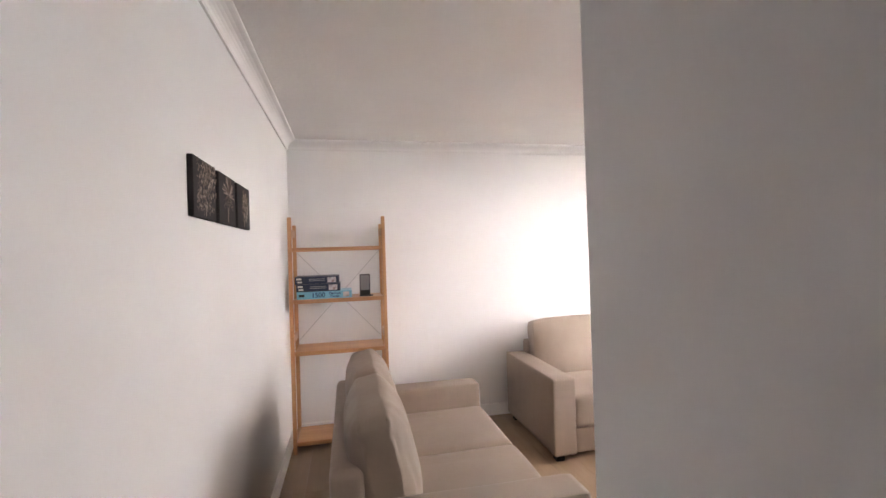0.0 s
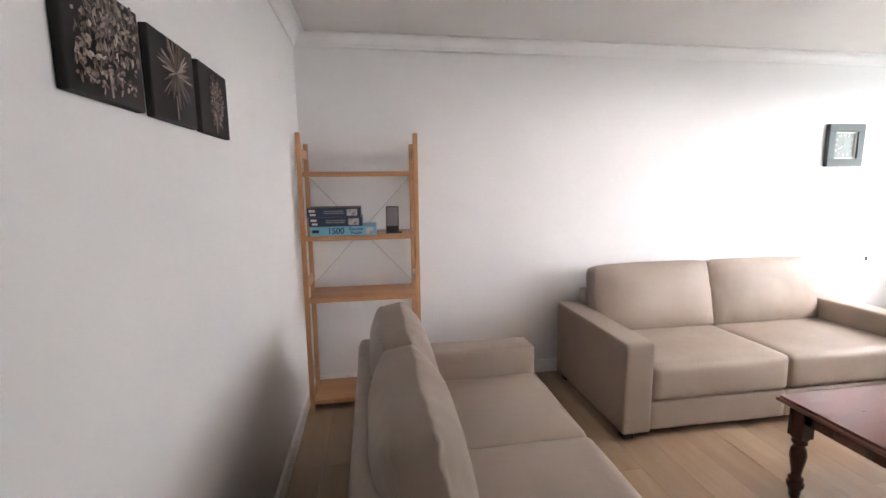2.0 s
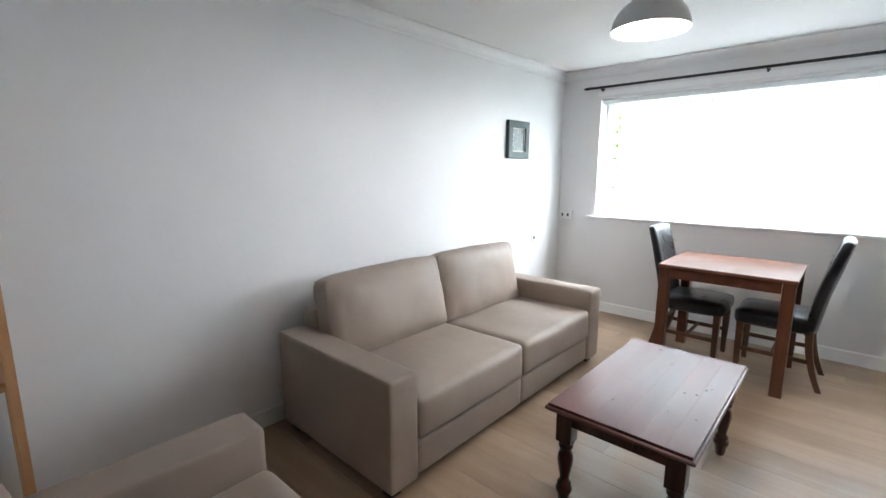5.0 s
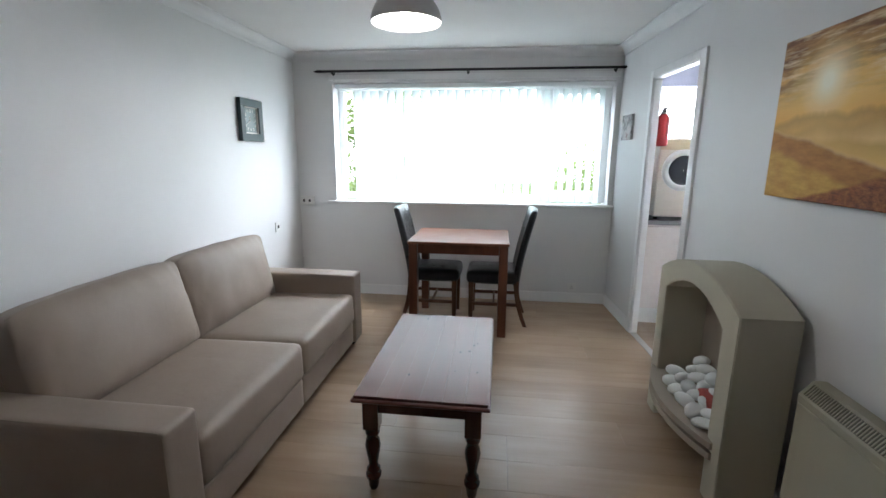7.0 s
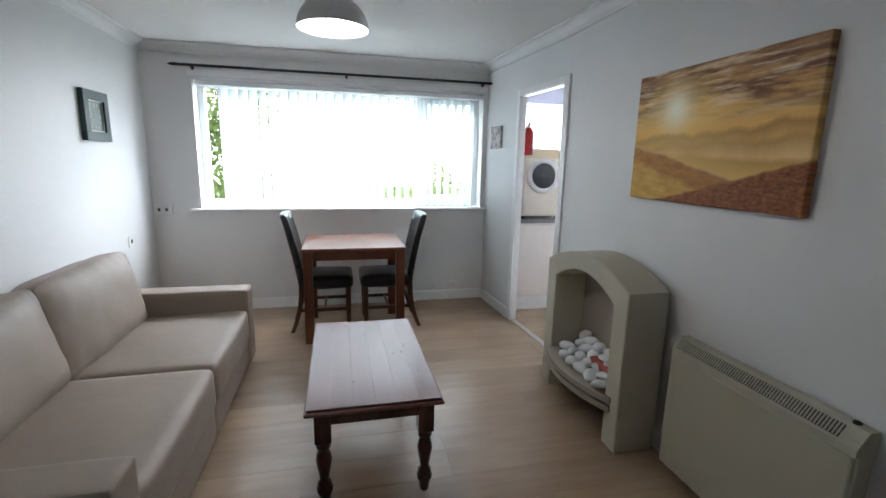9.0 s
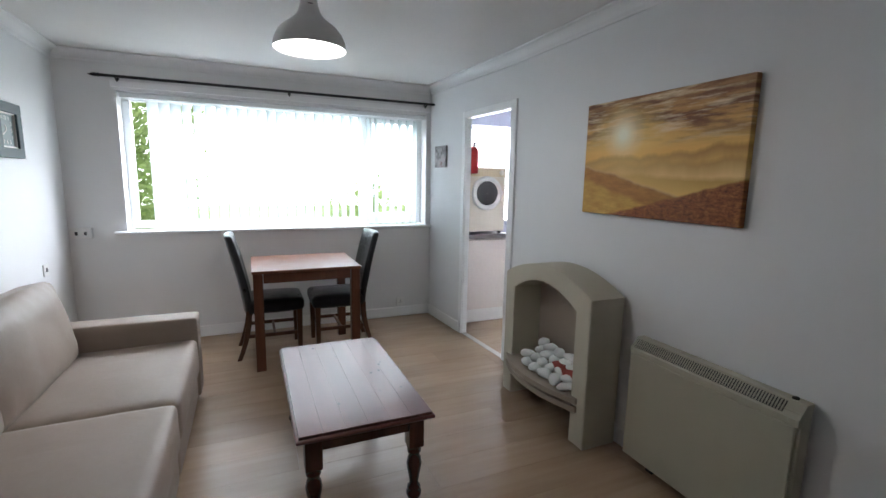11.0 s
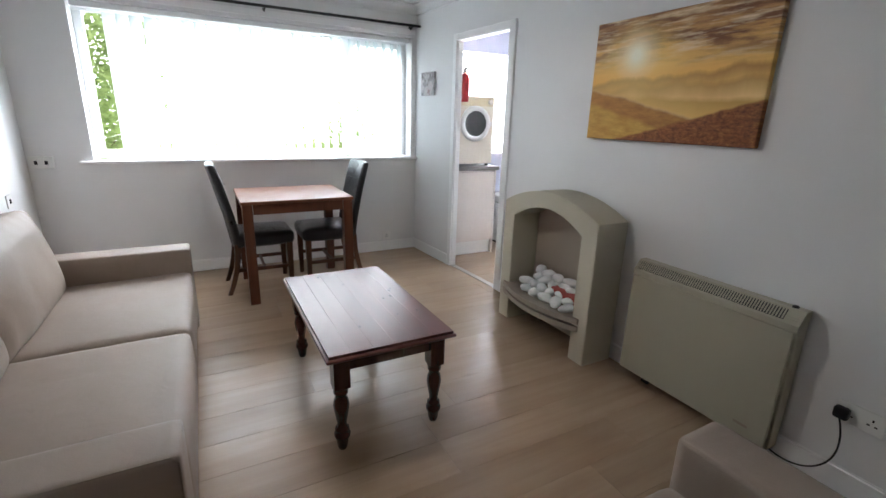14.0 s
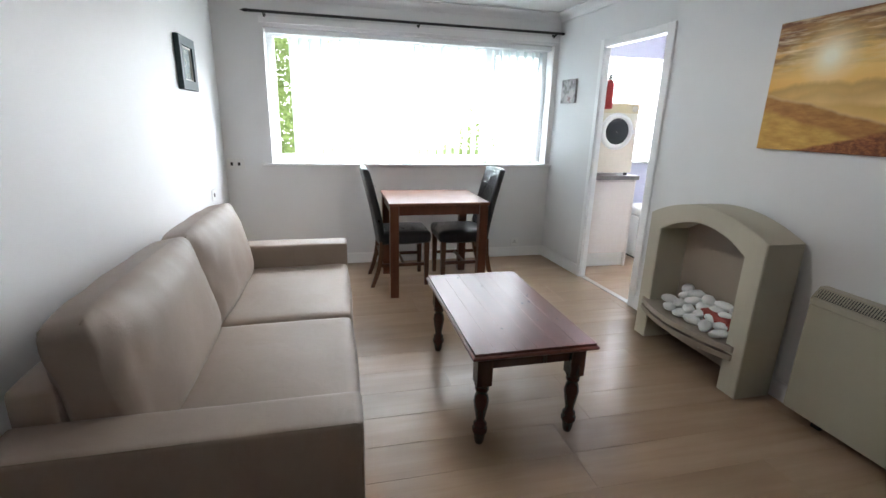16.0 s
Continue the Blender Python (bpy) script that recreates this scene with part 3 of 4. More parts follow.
def pillow(w, d, h, seed):
    """A stuffed back cushion: thin along its seams, fuller low down, creased at its ends."""
    bm = cushion(w, d, h, 0.03, (0.004, 0.0, 0.0), 0.0, 39, seed)
    for v in bm.verts:
        x, y, z = v.co
        ex, ez = min(1.0, abs(2 * x / w)), max(-1.0, min(1.0, 2 * z / h))
        full = (1 - ex ** 4) * (1 - abs(ez) ** 4)
        k = 0.46 + 0.16 * (1 - ez) / 2 + 0.62 * full
        near_end = ex ** 7
        crease = noise.noise(Vector((x * 11 + seed, z * 4 + x * 9, seed))) * 0.020 * near_end
        crease += noise.noise(Vector((x * 26 + seed, z * 9 - x * 20, seed + 4))) * 0.014 * near_end
        slack = noise.noise(Vector((x * 3.2 + seed, z * 3.2, 1.7))) * 0.012
        pull = noise.noise(Vector((x * 22 + seed, seed, 0.3))) * 0.010 * max(0.0, abs(ez) - 0.45)
        v.co.y = y * k + math.copysign(crease + slack + pull, y) * min(1.0, abs(y) / (d * 0.25))
        v.co.z = z + 0.008 * (1 - ex ** 2) * max(0, ez) - 0.016 * ex ** 9 * max(0, ez) + noise.noise(Vector((x * 6 + seed, 0, 9))) * 0.005
        v.co.x = x - math.copysign(0.010 * max(0.0, ez) ** 6, x) * ex ** 4
    return bm


def sofa(name, m, width, label):
    """Two-seat sofa: x along its width, front at y = 0, back at y = 0.92."""
    s = thing(name, m, label, "sofa", "taupe sofas")
    hw, aw, D, AH = width / 2, 0.165, 0.92, 0.57
    for sx in (-1, 1):
        bm = cushion(aw, D, AH - 0.05, 0.013, (0.003, 0, 0.002), 0.002, 12, sx)
        part("arm", bm, TAUPE, s, smooth=True, m=pose(sx * (hw - aw / 2), D / 2, (AH + 0.05) / 2))
        x = sx * (hw - aw - 0.001)
        part("arm_seam", tube([(sx * (hw - 0.004), 0.006, 0.06), (sx * (hw - 0.004), 0.006, AH - 0.02), (sx * (hw - 0.006), 0.02, AH - 0.004), (sx * (hw - 0.006), D - 0.02, AH - 0.004)], 0.003, 6), PIPING, s)
        for y in (0.07, D - 0.07):
            part("foot", bx(sx * (hw - 0.06) - 0.03, sx * (hw - 0.06) + 0.03, y - 0.03, y + 0.03, 0, 0.055, 0.004), BLACK, s)
    inner = hw - aw
    part("base", bx(-inner, inner, 0.06, D - 0.02, 0.06, 0.25), TAUPE, s)
    for i in (-1, 1):
        w2 = inner - 0.004
        part("front_panel", cushion(w2, 0.06, 0.165, 0.012, (0, 0.004, 0), 0.001, 9, i), TAUPE, s, smooth=True, m=pose(i * inner / 2, 0.045, 0.1375))
        part("seat_cushion", cushion(inner - 0.003, 0.72, 0.212, 0.035, (0.0, 0.012, 0.02), 0.004, 15, i * 3.3), TAUPE, s, smooth=True, m=pose(i * inner / 2, 0.36, 0.325, -1.0))
        part("back_cushion", pillow(inner + 0.006, 0.235, 0.472, i * 5.1 + width), TAUPE, s, smooth=True, m=pose(i * inner / 2, 0.718, 0.630, -11, i * 0.6, 0))
        # stitched seams round the cushion's front edge and along its top
        ww, hh = (inner - 0.012) / 2, 0.236
        for side in (-1, 1):
            pts = [(-ww + 2 * ww * q / 12, side * 0.050, hh - 0.008 + 0.008 * (1 - (q / 6 - 1) ** 2) - 0.014 * abs(q / 6 - 1) ** 9) for q in range(13)]
            part("welt", tube(pts, 0.003, 6), PIPING, s, smooth=True, m=pose(i * inner / 2, 0.718, 0.630, -11, i * 0.6, 0))
        part("seat_seam", tube([(i * inner / 2 - ww + 0.02 + (2 * ww - 0.04) * q / 6, 0.013, 0.415) for q in range(7)], 0.0025, 6), PIPING, s, smooth=True)
    part("back_frame", cushion(2 * inner + 0.02, 0.13, 0.62, 0.03, (0, 0, 0), 0.002, 9), TAUPE, s, smooth=True, m=pose(0, D - 0.065, 0.37))
    return s


sofa("sofa", pose(2.567, 3.13, 0), 2.07, "large taupe leather two-seat sofa against the white wall")
sofa("sofa", pose(1.045, 2.588, 0, 0, 0, 90), 1.565, "small taupe leather two-seat sofa beside the shelf unit")

# ---- coffee table ----
ct = thing("coffee_table", pose(2.485, 2.39, 0), "dark mahogany coffee table with turned legs and a glossy worn top", "coffee table")
LX, LY = 0.50, 0.285
edges = [-LY + 0.012 + i * (2 * LY - 0.024) / 6 for i in range(7)]
for a, b in zip(edges, edges[1:]):
    part("top_board", bx(-LX + 0.012, LX - 0.012, a + 0.0001, b - 0.0001, 0.452, 0.4755, 0.0005, 1), MAHOG_X, ct)
bm = bx(-LX, LX, -LY, LY, 0.447, 0.4635, 0.0075, 3)
part("moulded_edge", bm, MAHOG_X, ct, smooth=False)
for y in (-LY + 0.065, LY - 0.065):
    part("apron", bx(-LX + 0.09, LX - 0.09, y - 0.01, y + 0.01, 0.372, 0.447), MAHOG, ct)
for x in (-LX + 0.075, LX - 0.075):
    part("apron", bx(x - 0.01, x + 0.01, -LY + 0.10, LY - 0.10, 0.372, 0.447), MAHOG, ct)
rk = random.Random(21)
for _ in range(9):
    kx, ky = rk.uniform(-0.42, 0.42), rk.uniform(-0.22, 0.22)
    part("knot", lathe([(0.006 * rk.uniform(0.6, 1.3), 0.0), (0.004, 0.0004)], 10), DARK, ct, m=pose(kx, ky, 0.4756) @ Matrix.Diagonal((1.4, 0.8, 1, 1)))
LEG = [(0.016, 0.0), (0.021, 0.012), (0.026, 0.05), (0.033, 0.062), (0.034, 0.078), (0.024, 0.086), (0.030, 0.094), (0.029, 0.104), (0.019, 0.114), (0.021, 0.135), (0.030, 0.185), (0.034, 0.215), (0.029, 0.243), (0.020, 0.262), (0.030, 0.270), (0.031, 0.280), (0.024, 0.288), (0.034, 0.296), (0.034, 0.302)]
leg_bm = lathe(LEG, 24)
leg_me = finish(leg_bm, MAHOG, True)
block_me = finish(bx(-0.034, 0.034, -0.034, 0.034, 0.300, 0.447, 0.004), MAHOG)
for x in (-LX + 0.075, LX - 0.075):
    for y in (-LY + 0.07, LY - 0.07):
        lg = part("leg", leg_me, None, ct, m=pose(x, y, 0))
        part("leg_block", block_me, None, lg)

# ---- dining table and chairs ----
dt = thing("dining_table", pose(4.14, 2.405, 0), "small square reddish-brown wooden dining table with worn top", "dining table")
TX, TY = 0.345, 0.40
worn = Mat("worn_cherry_top")
vv = worn.coords((3, 3, 3))
wn1 = worn.noise(1.3, 5, 0.6, vv, 0.8)
gr = worn.noise(3.0, 5, 0.6, worn.coords((30, 2, 10)))
base_c = worn.ramp(gr, [(0.3, (0.15, 0.052, 0.027)), (0.7, (0.20, 0.072, 0.036))])
worn.colour(worn.mix(worn.ramp(wn1, [(0.36, (0, 0, 0)), (0.80, (0.4, 0.4, 0.4))]), base_c, (0.25, 0.105, 0.055)))
worn.rough(worn.ramp(wn1, [(0.4, (0.30, 0.30, 0.30)), (0.7, (0.38, 0.38, 0.38))]))
part("tabletop", bx(-TX, TX, -TY, TY, 0.748, 0.770, 0.003), worn.m, dt, "worn reddish-brown tabletop")
for sx in (-1, 1):
    part("apron", bx(sx * (TX - 0.035) - 0.01, sx * (TX - 0.035) + 0.01, -TY + 0.08, TY - 0.08, 0.672, 0.748), CHERRY, dt)
    part("apron", bx(-TX + 0.08, TX - 0.08, sx * (TY - 0.035) - 0.01, sx * (TY - 0.035) + 0.01, 0.672, 0.748), CHERRY, dt)
    for sy in (-1, 1):
        part("leg", bx(sx * (TX - 0.042) - 0.034, sx * (TX - 0.042) + 0.034, sy * (TY - 0.042) - 0.034, sy * (TY - 0.042) + 0.034, 0, 0.748, 0.004), CHERRY, dt)


def dining_chair(m):
    """Front at -y; back at +y."""
    c = thing("dining_chair", m, "black leather dining chair with brown wooden legs at the table", "chair", "chairs at the dining table")
    part("seat", cushion(0.42, 0.43, 0.105, 0.035, (0.004, 0.006, 0.018), 0.004, 11, 2.0), BLACK_L, c, smooth=True, m=pose(0, 0, 0.425))
    # curved padded back, leaning away
    bm = cushion(0.40, 0.055, 0.64, 0.024, (0, 0.006, 0), 0.003, 13, 4.0)
    for v in bm.verts:
        u = max(0.0, v.co.z / 0.64 + 0.5)
        v.co.y += 0.13 * u ** 1.4 + 0.02 * (2 * v.co.x / 0.40) ** 2 * -1
    part("backrest", bm, BLACK_L, c, smooth=True, m=pose(0, 0.215, 0.68))
    part("back_seam", tube([(-0.185, 0.252, 0.86), (-0.09, 0.262, 0.86), (0, 0.265, 0.86), (0.09, 0.262, 0.86), (0.185, 0.252, 0.86)], 0.003, 6), BLACK_L, c)
    for sx in (-1, 1):
        bm = bmesh.new()
        rings = []
        for t in range(7):
            u = t / 6
            y = 0.205 + 0.085 * (1 - u) ** 2
            h = 0.016 + 0.006 * u
            rings.append([bm.verts.new((sx * 0.178 + a * h, y + b * h, 0.40 * u)) for a, b in ((-1, -1), (1, -1), (1, 1), (-1, 1))])
        for a, b in zip(rings, rings[1:]):
            for i in range(4):
                bm.faces.new((a[i], a[(i + 1) % 4], b[(i + 1) % 4], b[i]))
        bm.faces.new(list(reversed(rings[0])))
        bm.faces.new(rings[-1])
        part("back_leg", bm, CHAIRLEG, c)
        bm = bmesh.new()
        bmesh.ops.create_cone(bm, cap_ends=True, segments=4, radius1=0.022, radius2=0.031, depth=0.385, matrix=Matrix.Translation((sx * 0.178, -0.175, 0.1925)) @ Matrix.Rotation(radians(45), 4, 'Z'))
        part("front_leg", bm, CHAIRLEG, c)
        part("stretcher", bx(sx * 0.178 - 0.009, sx * 0.178 + 0.009, -0.165, 0.215, 0.175, 0.203, 0.002), CHAIRLEG, c)
    part("stretcher", bx(-0.17, 0.17, 0.01, 0.028, 0.178, 0.2, 0.002), CHAIRLEG, c)
    part("stretcher", bx(-0.165, 0.165, 0.203, 0.219, 0.25, 0.275, 0.002), CHAIRLEG, c)
    return c


ch = dining_chair(pose(4.265, 2.63, 0))
copy_thing(ch, pose(4.255, 2.135, 0, 0, 0, 180))

# ---- shelf unit ----
sh = thing("shelf_unit", pose(0, 0, 0), "open varnished pine shelf unit with wire cross bracing in the corner", "shelf unit")
XA, XB, YA, YB = -0.203, 0.482, 3.795, 4.095
for x in (XA, XB):
    for y, top in ((YA, 1.74), (YB, 1.70)):
        part("upright", bx(x - 0.014, x + 0.014, y - 0.016, y + 0.016, 0, top, 0.003), PINE, sh)
    for z in (0.045, 0.80, 1.60):
        part("side_rail", bx(x - 0.010, x + 0.010, YA + 0.016, YB - 0.016, z, z + 0.055, 0.003), PINE, sh)
for z in (0.065, 0.725, 1.108, 1.492):
    part("shelf_board", bx(XA + 0.014, XB - 0.014, YA - 0.008, YB + 0.004, z, z + 0.022, 0.003), PINE_X, sh)
    part("shelf_lip", bx(XA + 0.0145, XB - 0.0145, YA - 0.006, YA + 0.010, z - 0.008, z), PINE_X, sh)
for a, b in (((XA, 0.76), (XB, 1.50)), ((XB, 0.76), (XA, 1.50))):
    part("cross_wire", rod((a[0], YB - 0.012 + (0.006 if a[0] < 0 else 0), a[1]), (b[0], YB - 0.012 + (0.006 if a[0] < 0 else 0), b[1]), 0.003, 8), STEEL, sh)


def puzzle_box(x0, x1, y0, y1, z0, h, body, label):
    b = thing("puzzle_box", pose((x0 + x1) / 2, y0, z0), label, "puzzle box", "stack of puzzle boxes")
    w, d = (x1 - x0) / 2, y1 - y0
    part("box", bx(-w, w, 0, d, 0, h, 0.0015), body, b)
    return b, w


SHZ = 1.130
b1, w1 = puzzle_box(-0.165, 0.235, 3.80, 4.06, SHZ, 0.055, BLUEBOX, "light blue card puzzle box lying on the shelf")
lettering("1500", 0.050, b1, pose(-0.045, -0.001, 0.027, 90), INK, label="dark blue number")
lettering("De-luxe", 0.026, b1, pose(0.075, -0.001, 0.038, 90), INK)
lettering("Puzzle", 0.026, b1, pose(0.075, -0.001, 0.016, 90), INK)
part("badge", bx(-0.185, -0.145, -0.0015, 0, 0.018, 0.036), DARK, b1)
part("picture_panel", bx(0.135, 0.18, -0.0015, 0, 0.008, 0.046), BLOSSOM, b1)
for i, (z, off) in enumerate(((SHZ + 0.055, 0.0), (SHZ + 0.112, -0.008))):
    bb, ww = puzzle_box(-0.168 + off, 0.150 + off, 3.803, 4.05, z, 0.056, NAVY, "dark navy card puzzle box stacked on the shelf")
    part("picture_panel", bx(0.075, 0.138, -0.0015, 0, 0.008, 0.048), BLOSSOM, bb, "small landscape picture")
    part("badge", bx(-0.148, -0.112, -0.0015, 0, 0.032, 0.046), CARD, bb)
    part("badge", bx(-0.142, -0.108, -0.0015, 0, 0.010, 0.022), CARD, bb)
    for zz in (0.034, 0.022):
        part("text_bar", bx(-0.06, 0.055, -0.0012, 0, zz, zz + 0.005), GREYGL, bb)

# folded tablet-like device: upright panel on a flat base
st = thing("desk_calendar", pose(0.335, 3.86, SHZ, 0, 0, -6), "small dark folding stand with a grey panel on the shelf", "stand")
part("panel", bx(-0.04, 0.04, 0.0, 0.006, 0.004, 0.17, 0.002), DARK, st, m=pose(0, 0, 0, -8))
part("panel_face", bx(-0.034, 0.034, -0.002, 0, 0.045, 0.163), GREYGL, st, m=pose(0, 0, 0, -8))
part("base", bx(-0.04, 0.06, -0.03, 0.06, 0.0, 0.006, 0.002), DARK, st)

# ---- pictures on the west wall ----


def petals(canvas, kind, w, h):
    """A pale flower in thin raised strokes on the dark canvas; x is out of the wall."""
    rnd = random.Random(kind)
    bm = bmesh.new()

    def stroke(cy, cz, ang, ln, wd, lift):
        q = Matrix.Translation((lift, cy, cz)) @ Matrix.Rotation(ang, 4, 'X')
        p = [(0, 0), (-wd, ln * 0.4), (-wd * 0.8, ln * 0.8), (0, ln), (wd * 0.8, ln * 0.8), (wd, ln * 0.4)]
        bm.faces.new([bm.verts.new(q @ Vector((0.0004 * i, a, b))) for i, (a, b) in enumerate(p)])
    if kind == 2:
        for i in range(130):
            a = rnd.uniform(0, 2 * math.pi)
            stroke(0.0, 0.02, a, rnd.uniform(0.03, 0.085) * (1 + 0.25 * abs(math.sin(a))), 0.0026, 0.002 + i * 2e-5)
    else:
        n = 420 if kind == 1 else 300
        for i in range(n):
            if kind == 1:
                cy, cz = rnd.gauss(-0.01, 0.05), rnd.uniform(-0.07, 0.085)
                cy = max(-0.095, min(0.085, cy + 0.3 * (cz)))
            else:
                a, r = rnd.uniform(0, 2 * math.pi), 0.055 * math.sqrt(rnd.random())
                cy, cz = r * math.cos(a), 1.3 * r * math.sin(a)
            stroke(cy, cz, rnd.uniform(0, 6.28), rnd.uniform(0.010, 0.022), 0.0032, 0.002 + i * 1.2e-5)
    for f in bm.faces:
        for v in f.verts:
            v.co.y = max(-w / 2 + 0.004, min(w / 2 - 0.004, v.co.y))
            v.co.z = max(-h / 2 + 0.004, min(h / 2 - 0.004, v.co.z))
    part("printed_flower", bm, PETAL, canvas, "pale dusky flower print")
    part("printed_stem", bx(0.0005, 0.0015, -0.003, 0.003, -h / 2 + 0.01, -0.03), PETAL, canvas)


for kind, yc in ((1, 1.915), (2, 2.190), (3, 2.462)):
    c = thing("canvas_picture", pose(L + 0.0185, yc, 1.674), "small square dark canvas print of a pale flower on the wall", "picture", "three flower canvases")
    part("canvas", bx(-0.018, 0.0, -0.118, 0.118, -0.094, 0.094, 0.003), CANVAS_B, c)
    petals(c, kind, 0.24, 0.19)

# ---- clock and small wall fittings ----
ck = thing("wall_clock", pose(3.95, N - 0.0005, 1.70), "square dark green framed wall clock with a pale face", "clock")
for x0, x1, z0, z1 in ((-0.165, 0.165, 0.105, 0.165), (-0.165, 0.165, -0.165, -0.105), (-0.165, -0.105, -0.105, 0.105), (0.105, 0.165, -0.105, 0.105)):
    part("frame_side", bx(x0, x1, -0.034, 0, z0, z1, 0.003), GREENF, ck)
part("face", bx(-0.105, 0.105, -0.012, -0.001, -0.105, 0.105), FACE, ck, "pale green clock face")
for x0, x1, z0, z1 in ((-0.105, 0.105, 0.095, 0.105), (-0.105, 0.105, -0.105, -0.095), (-0.105, -0.095, -0.095, 0.095), (0.095, 0.105, -0.095, 0.095)):
    part("inner_border", bx(x0, x1, -0.022, -0.012, z0, z1), CARD, ck)
for n in range(1, 13):
    a = math.radians(30 * n)
    k = 0.072 / max(abs(math.sin(a)), abs(math.cos(a)))
    lettering(str(n), 0.032, ck, pose(k * math.sin(a), -0.0128, k * math.cos(a), 90), CARD, "numeral")
for ang, ln in ((-25, 0.035), (240, 0.062)):
    part("pointer", bx(-0.003, 0.003, -0.016, -0.014, 0, ln), CARD, ck, m=pose(0, 0, 0, 0, ang, 0))


def socket(m, w, label, holes=1):
    s = thing("wall_socket", m, label, "socket")
    part("plate", bx(-w / 2, w / 2, -0.009, 0, -0.043, 0.043, 0.003), WHITE, s)
    for i in range(holes):
        x = (i - (holes - 1) / 2) * 0.072
        for dx, dz, a, b in ((0, 0.012, 0.003, 0.005), (-0.011, -0.008, 0.0045, 0.003), (0.011, -0.008, 0.0045, 0.003)):
            part("pin_slot", bx(x + dx - a, x + dx + a, -0.0098, -0.008, dz - b, dz + b), DARK, s)
    return s


sk = socket(pose(4.30, N, 0.77), 0.086, "square white wall socket with a dark switch on the wall")
part("switch", bx(-0.012, 0.012, -0.013, -0.009, -0.014, 0.014, 0.002), DARK, sk)
socket(pose(W, 1.353, 0.155, 0, 0, 90 + 180), 0.086, "white plastic wall socket above the skirting board")
ths = thing("wall_switch_box", pose(W, 4.05, 0.97, 0, 0, -90), "white double fused switch box beside the window", "switch")
part("plate", bx(-0.072, 0.072, -0.032, 0, -0.044, 0.044, 0.004), WHITE, ths)
for x in (-0.030, 0.030):
    part("rocker", bx(x - 0.010, x + 0.010, -0.037, -0.032, -0.014, 0.014, 0.002), DARK, ths)
s2 = socket(pose(0.98, S, 0.33, 0, 0, 180), 0.146, "white double wall socket with a plug in it", 2)
plug = thing("plug", pose(1.03, S + 0.0095, 0.33), "black mains plug in the wall socket with a trailing cable", "plug")
part("plug_body", cushion(0.05, 0.034, 0.05, 0.012, cuts=5, wrinkle=0), BLACK, plug, smooth=True, m=pose(0, 0.017, 0))
pts = []
for i in range(25):
    u = i / 24
    pts.append((-0.07 * math.sin(math.pi * u) * (1 - u) + 0.22 * u ** 2, 0.025 + 0.012 * math.sin(3 * u), -0.02 - 0.27 * math.sin(math.pi * 0.62 * u) - 0.02 * u))
part("cable", tube(pts, 0.0035), BLACK, plug, smooth=True)

# ---- pendant lamp ----
DROP = 0.01
lp = thing("pendant_lamp", pose(2.465, 2.525, DROP), "white enamel dome pendant lamp, lit, hanging from the ceiling", "ceiling lamp")
outer = [(0.155, 1.99), (0.153, 2.005), (0.148, 2.025), (0.136, 2.052), (0.115, 2.078), (0.088, 2.098), (0.062, 2.118), (0.046, 2.142), (0.038, 2.172), (0.034, 2.20), (0.028, 2.206)]
inner = [(r - 0.0025, z - 0.002) for r, z in reversed(outer)]
bm = lathe(outer + [(0.010, 2.207)] + [(0.010, 2.204)] + inner + [outer[0]], 48, caps=False)
part("shade", bm, SHADE_OUT, lp, smooth=True)
part("stem", lathe([(0.011, 2.203), (0.011, H - 0.028 - DROP)], 12), STEEL, lp, smooth=True)
part("ceiling_rose", lathe([(0.045, H - DROP - 0.002), (0.044, H - DROP - 0.015), (0.03, H - DROP - 0.028), (0.012, H - DROP - 0.032)][::-1], 24), WHITE, lp, smooth=True)
part("bulb", lathe([(0.004, 2.02), (0.022, 2.026), (0.030, 2.045), (0.028, 2.068), (0.014, 2.105), (0.013, 2.16)], 20), BULB, lp, "lit frosted bulb", smooth=True)
for z in (2.165, 2.15):
    part("vent_slot", bx(-0.041, -0.0395, -0.011, 0.011, z - 0.002, z + 0.002), DARK, lp, m=pose(0.0, 0, 0))
bl = new("bulb_light", bpy.data.lights.new("bulb_light", 'POINT'))
bl.data.energy, bl.data.color, bl.data.shadow_soft_size = BULB_W, (1, 0.93, 0.84), 0.03
bl.location = (2.465, 2.525, 2.005)

# ---- fireplace ----
fp = thing("fireplace_surround", pose(0, 0, 0), "cream freestanding arched fireplace surround with white pebbles", "fireplace")
FX0, FX1, FB, FF = 2.11, 2.95, S + 0.03, 1.185
IX0, IX1 = 2.225, 2.845


def arch(x0, x1, zs, zt, n=20):
    return [(x1 + (x0 - x1) * i / n, zs + (zt - zs) * (1 - (2 * i / n - 1) ** 2)) for i in range(n + 1)]


# split the ring: two legs and an arched head, joined in one body
bm = bmesh.new()
inn, out = list(reversed(arch(IX0, IX1, 0.755, 0.855))), list(reversed(arch(FX0, FX1, 0.845, 0.955)))
chain_in = [(IX0, 0.0)] + inn + [(IX1, 0.0)]
chain_out = [(FX0, 0.0)] + out + [(FX1, 0.0)]
vf = [[bm.verts.new((x, y, z)) for x, z in chain] for y in (FF, FB) for chain in (chain_in, chain_out)]
fi, fo, bi, bo = vf
for i in range(len(chain_in) - 1):
    bm.faces.new((fi[i], fi[i + 1], fo[i + 1], fo[i]))
    bm.faces.new((bi[i + 1], bi[i], bo[i], bo[i + 1]))
    bm.faces.new((fo[i], fo[i + 1], bo[i + 1], bo[i]))
    bm.faces.new((fi[i + 1], fi[i], bi[i], bi[i + 1]))
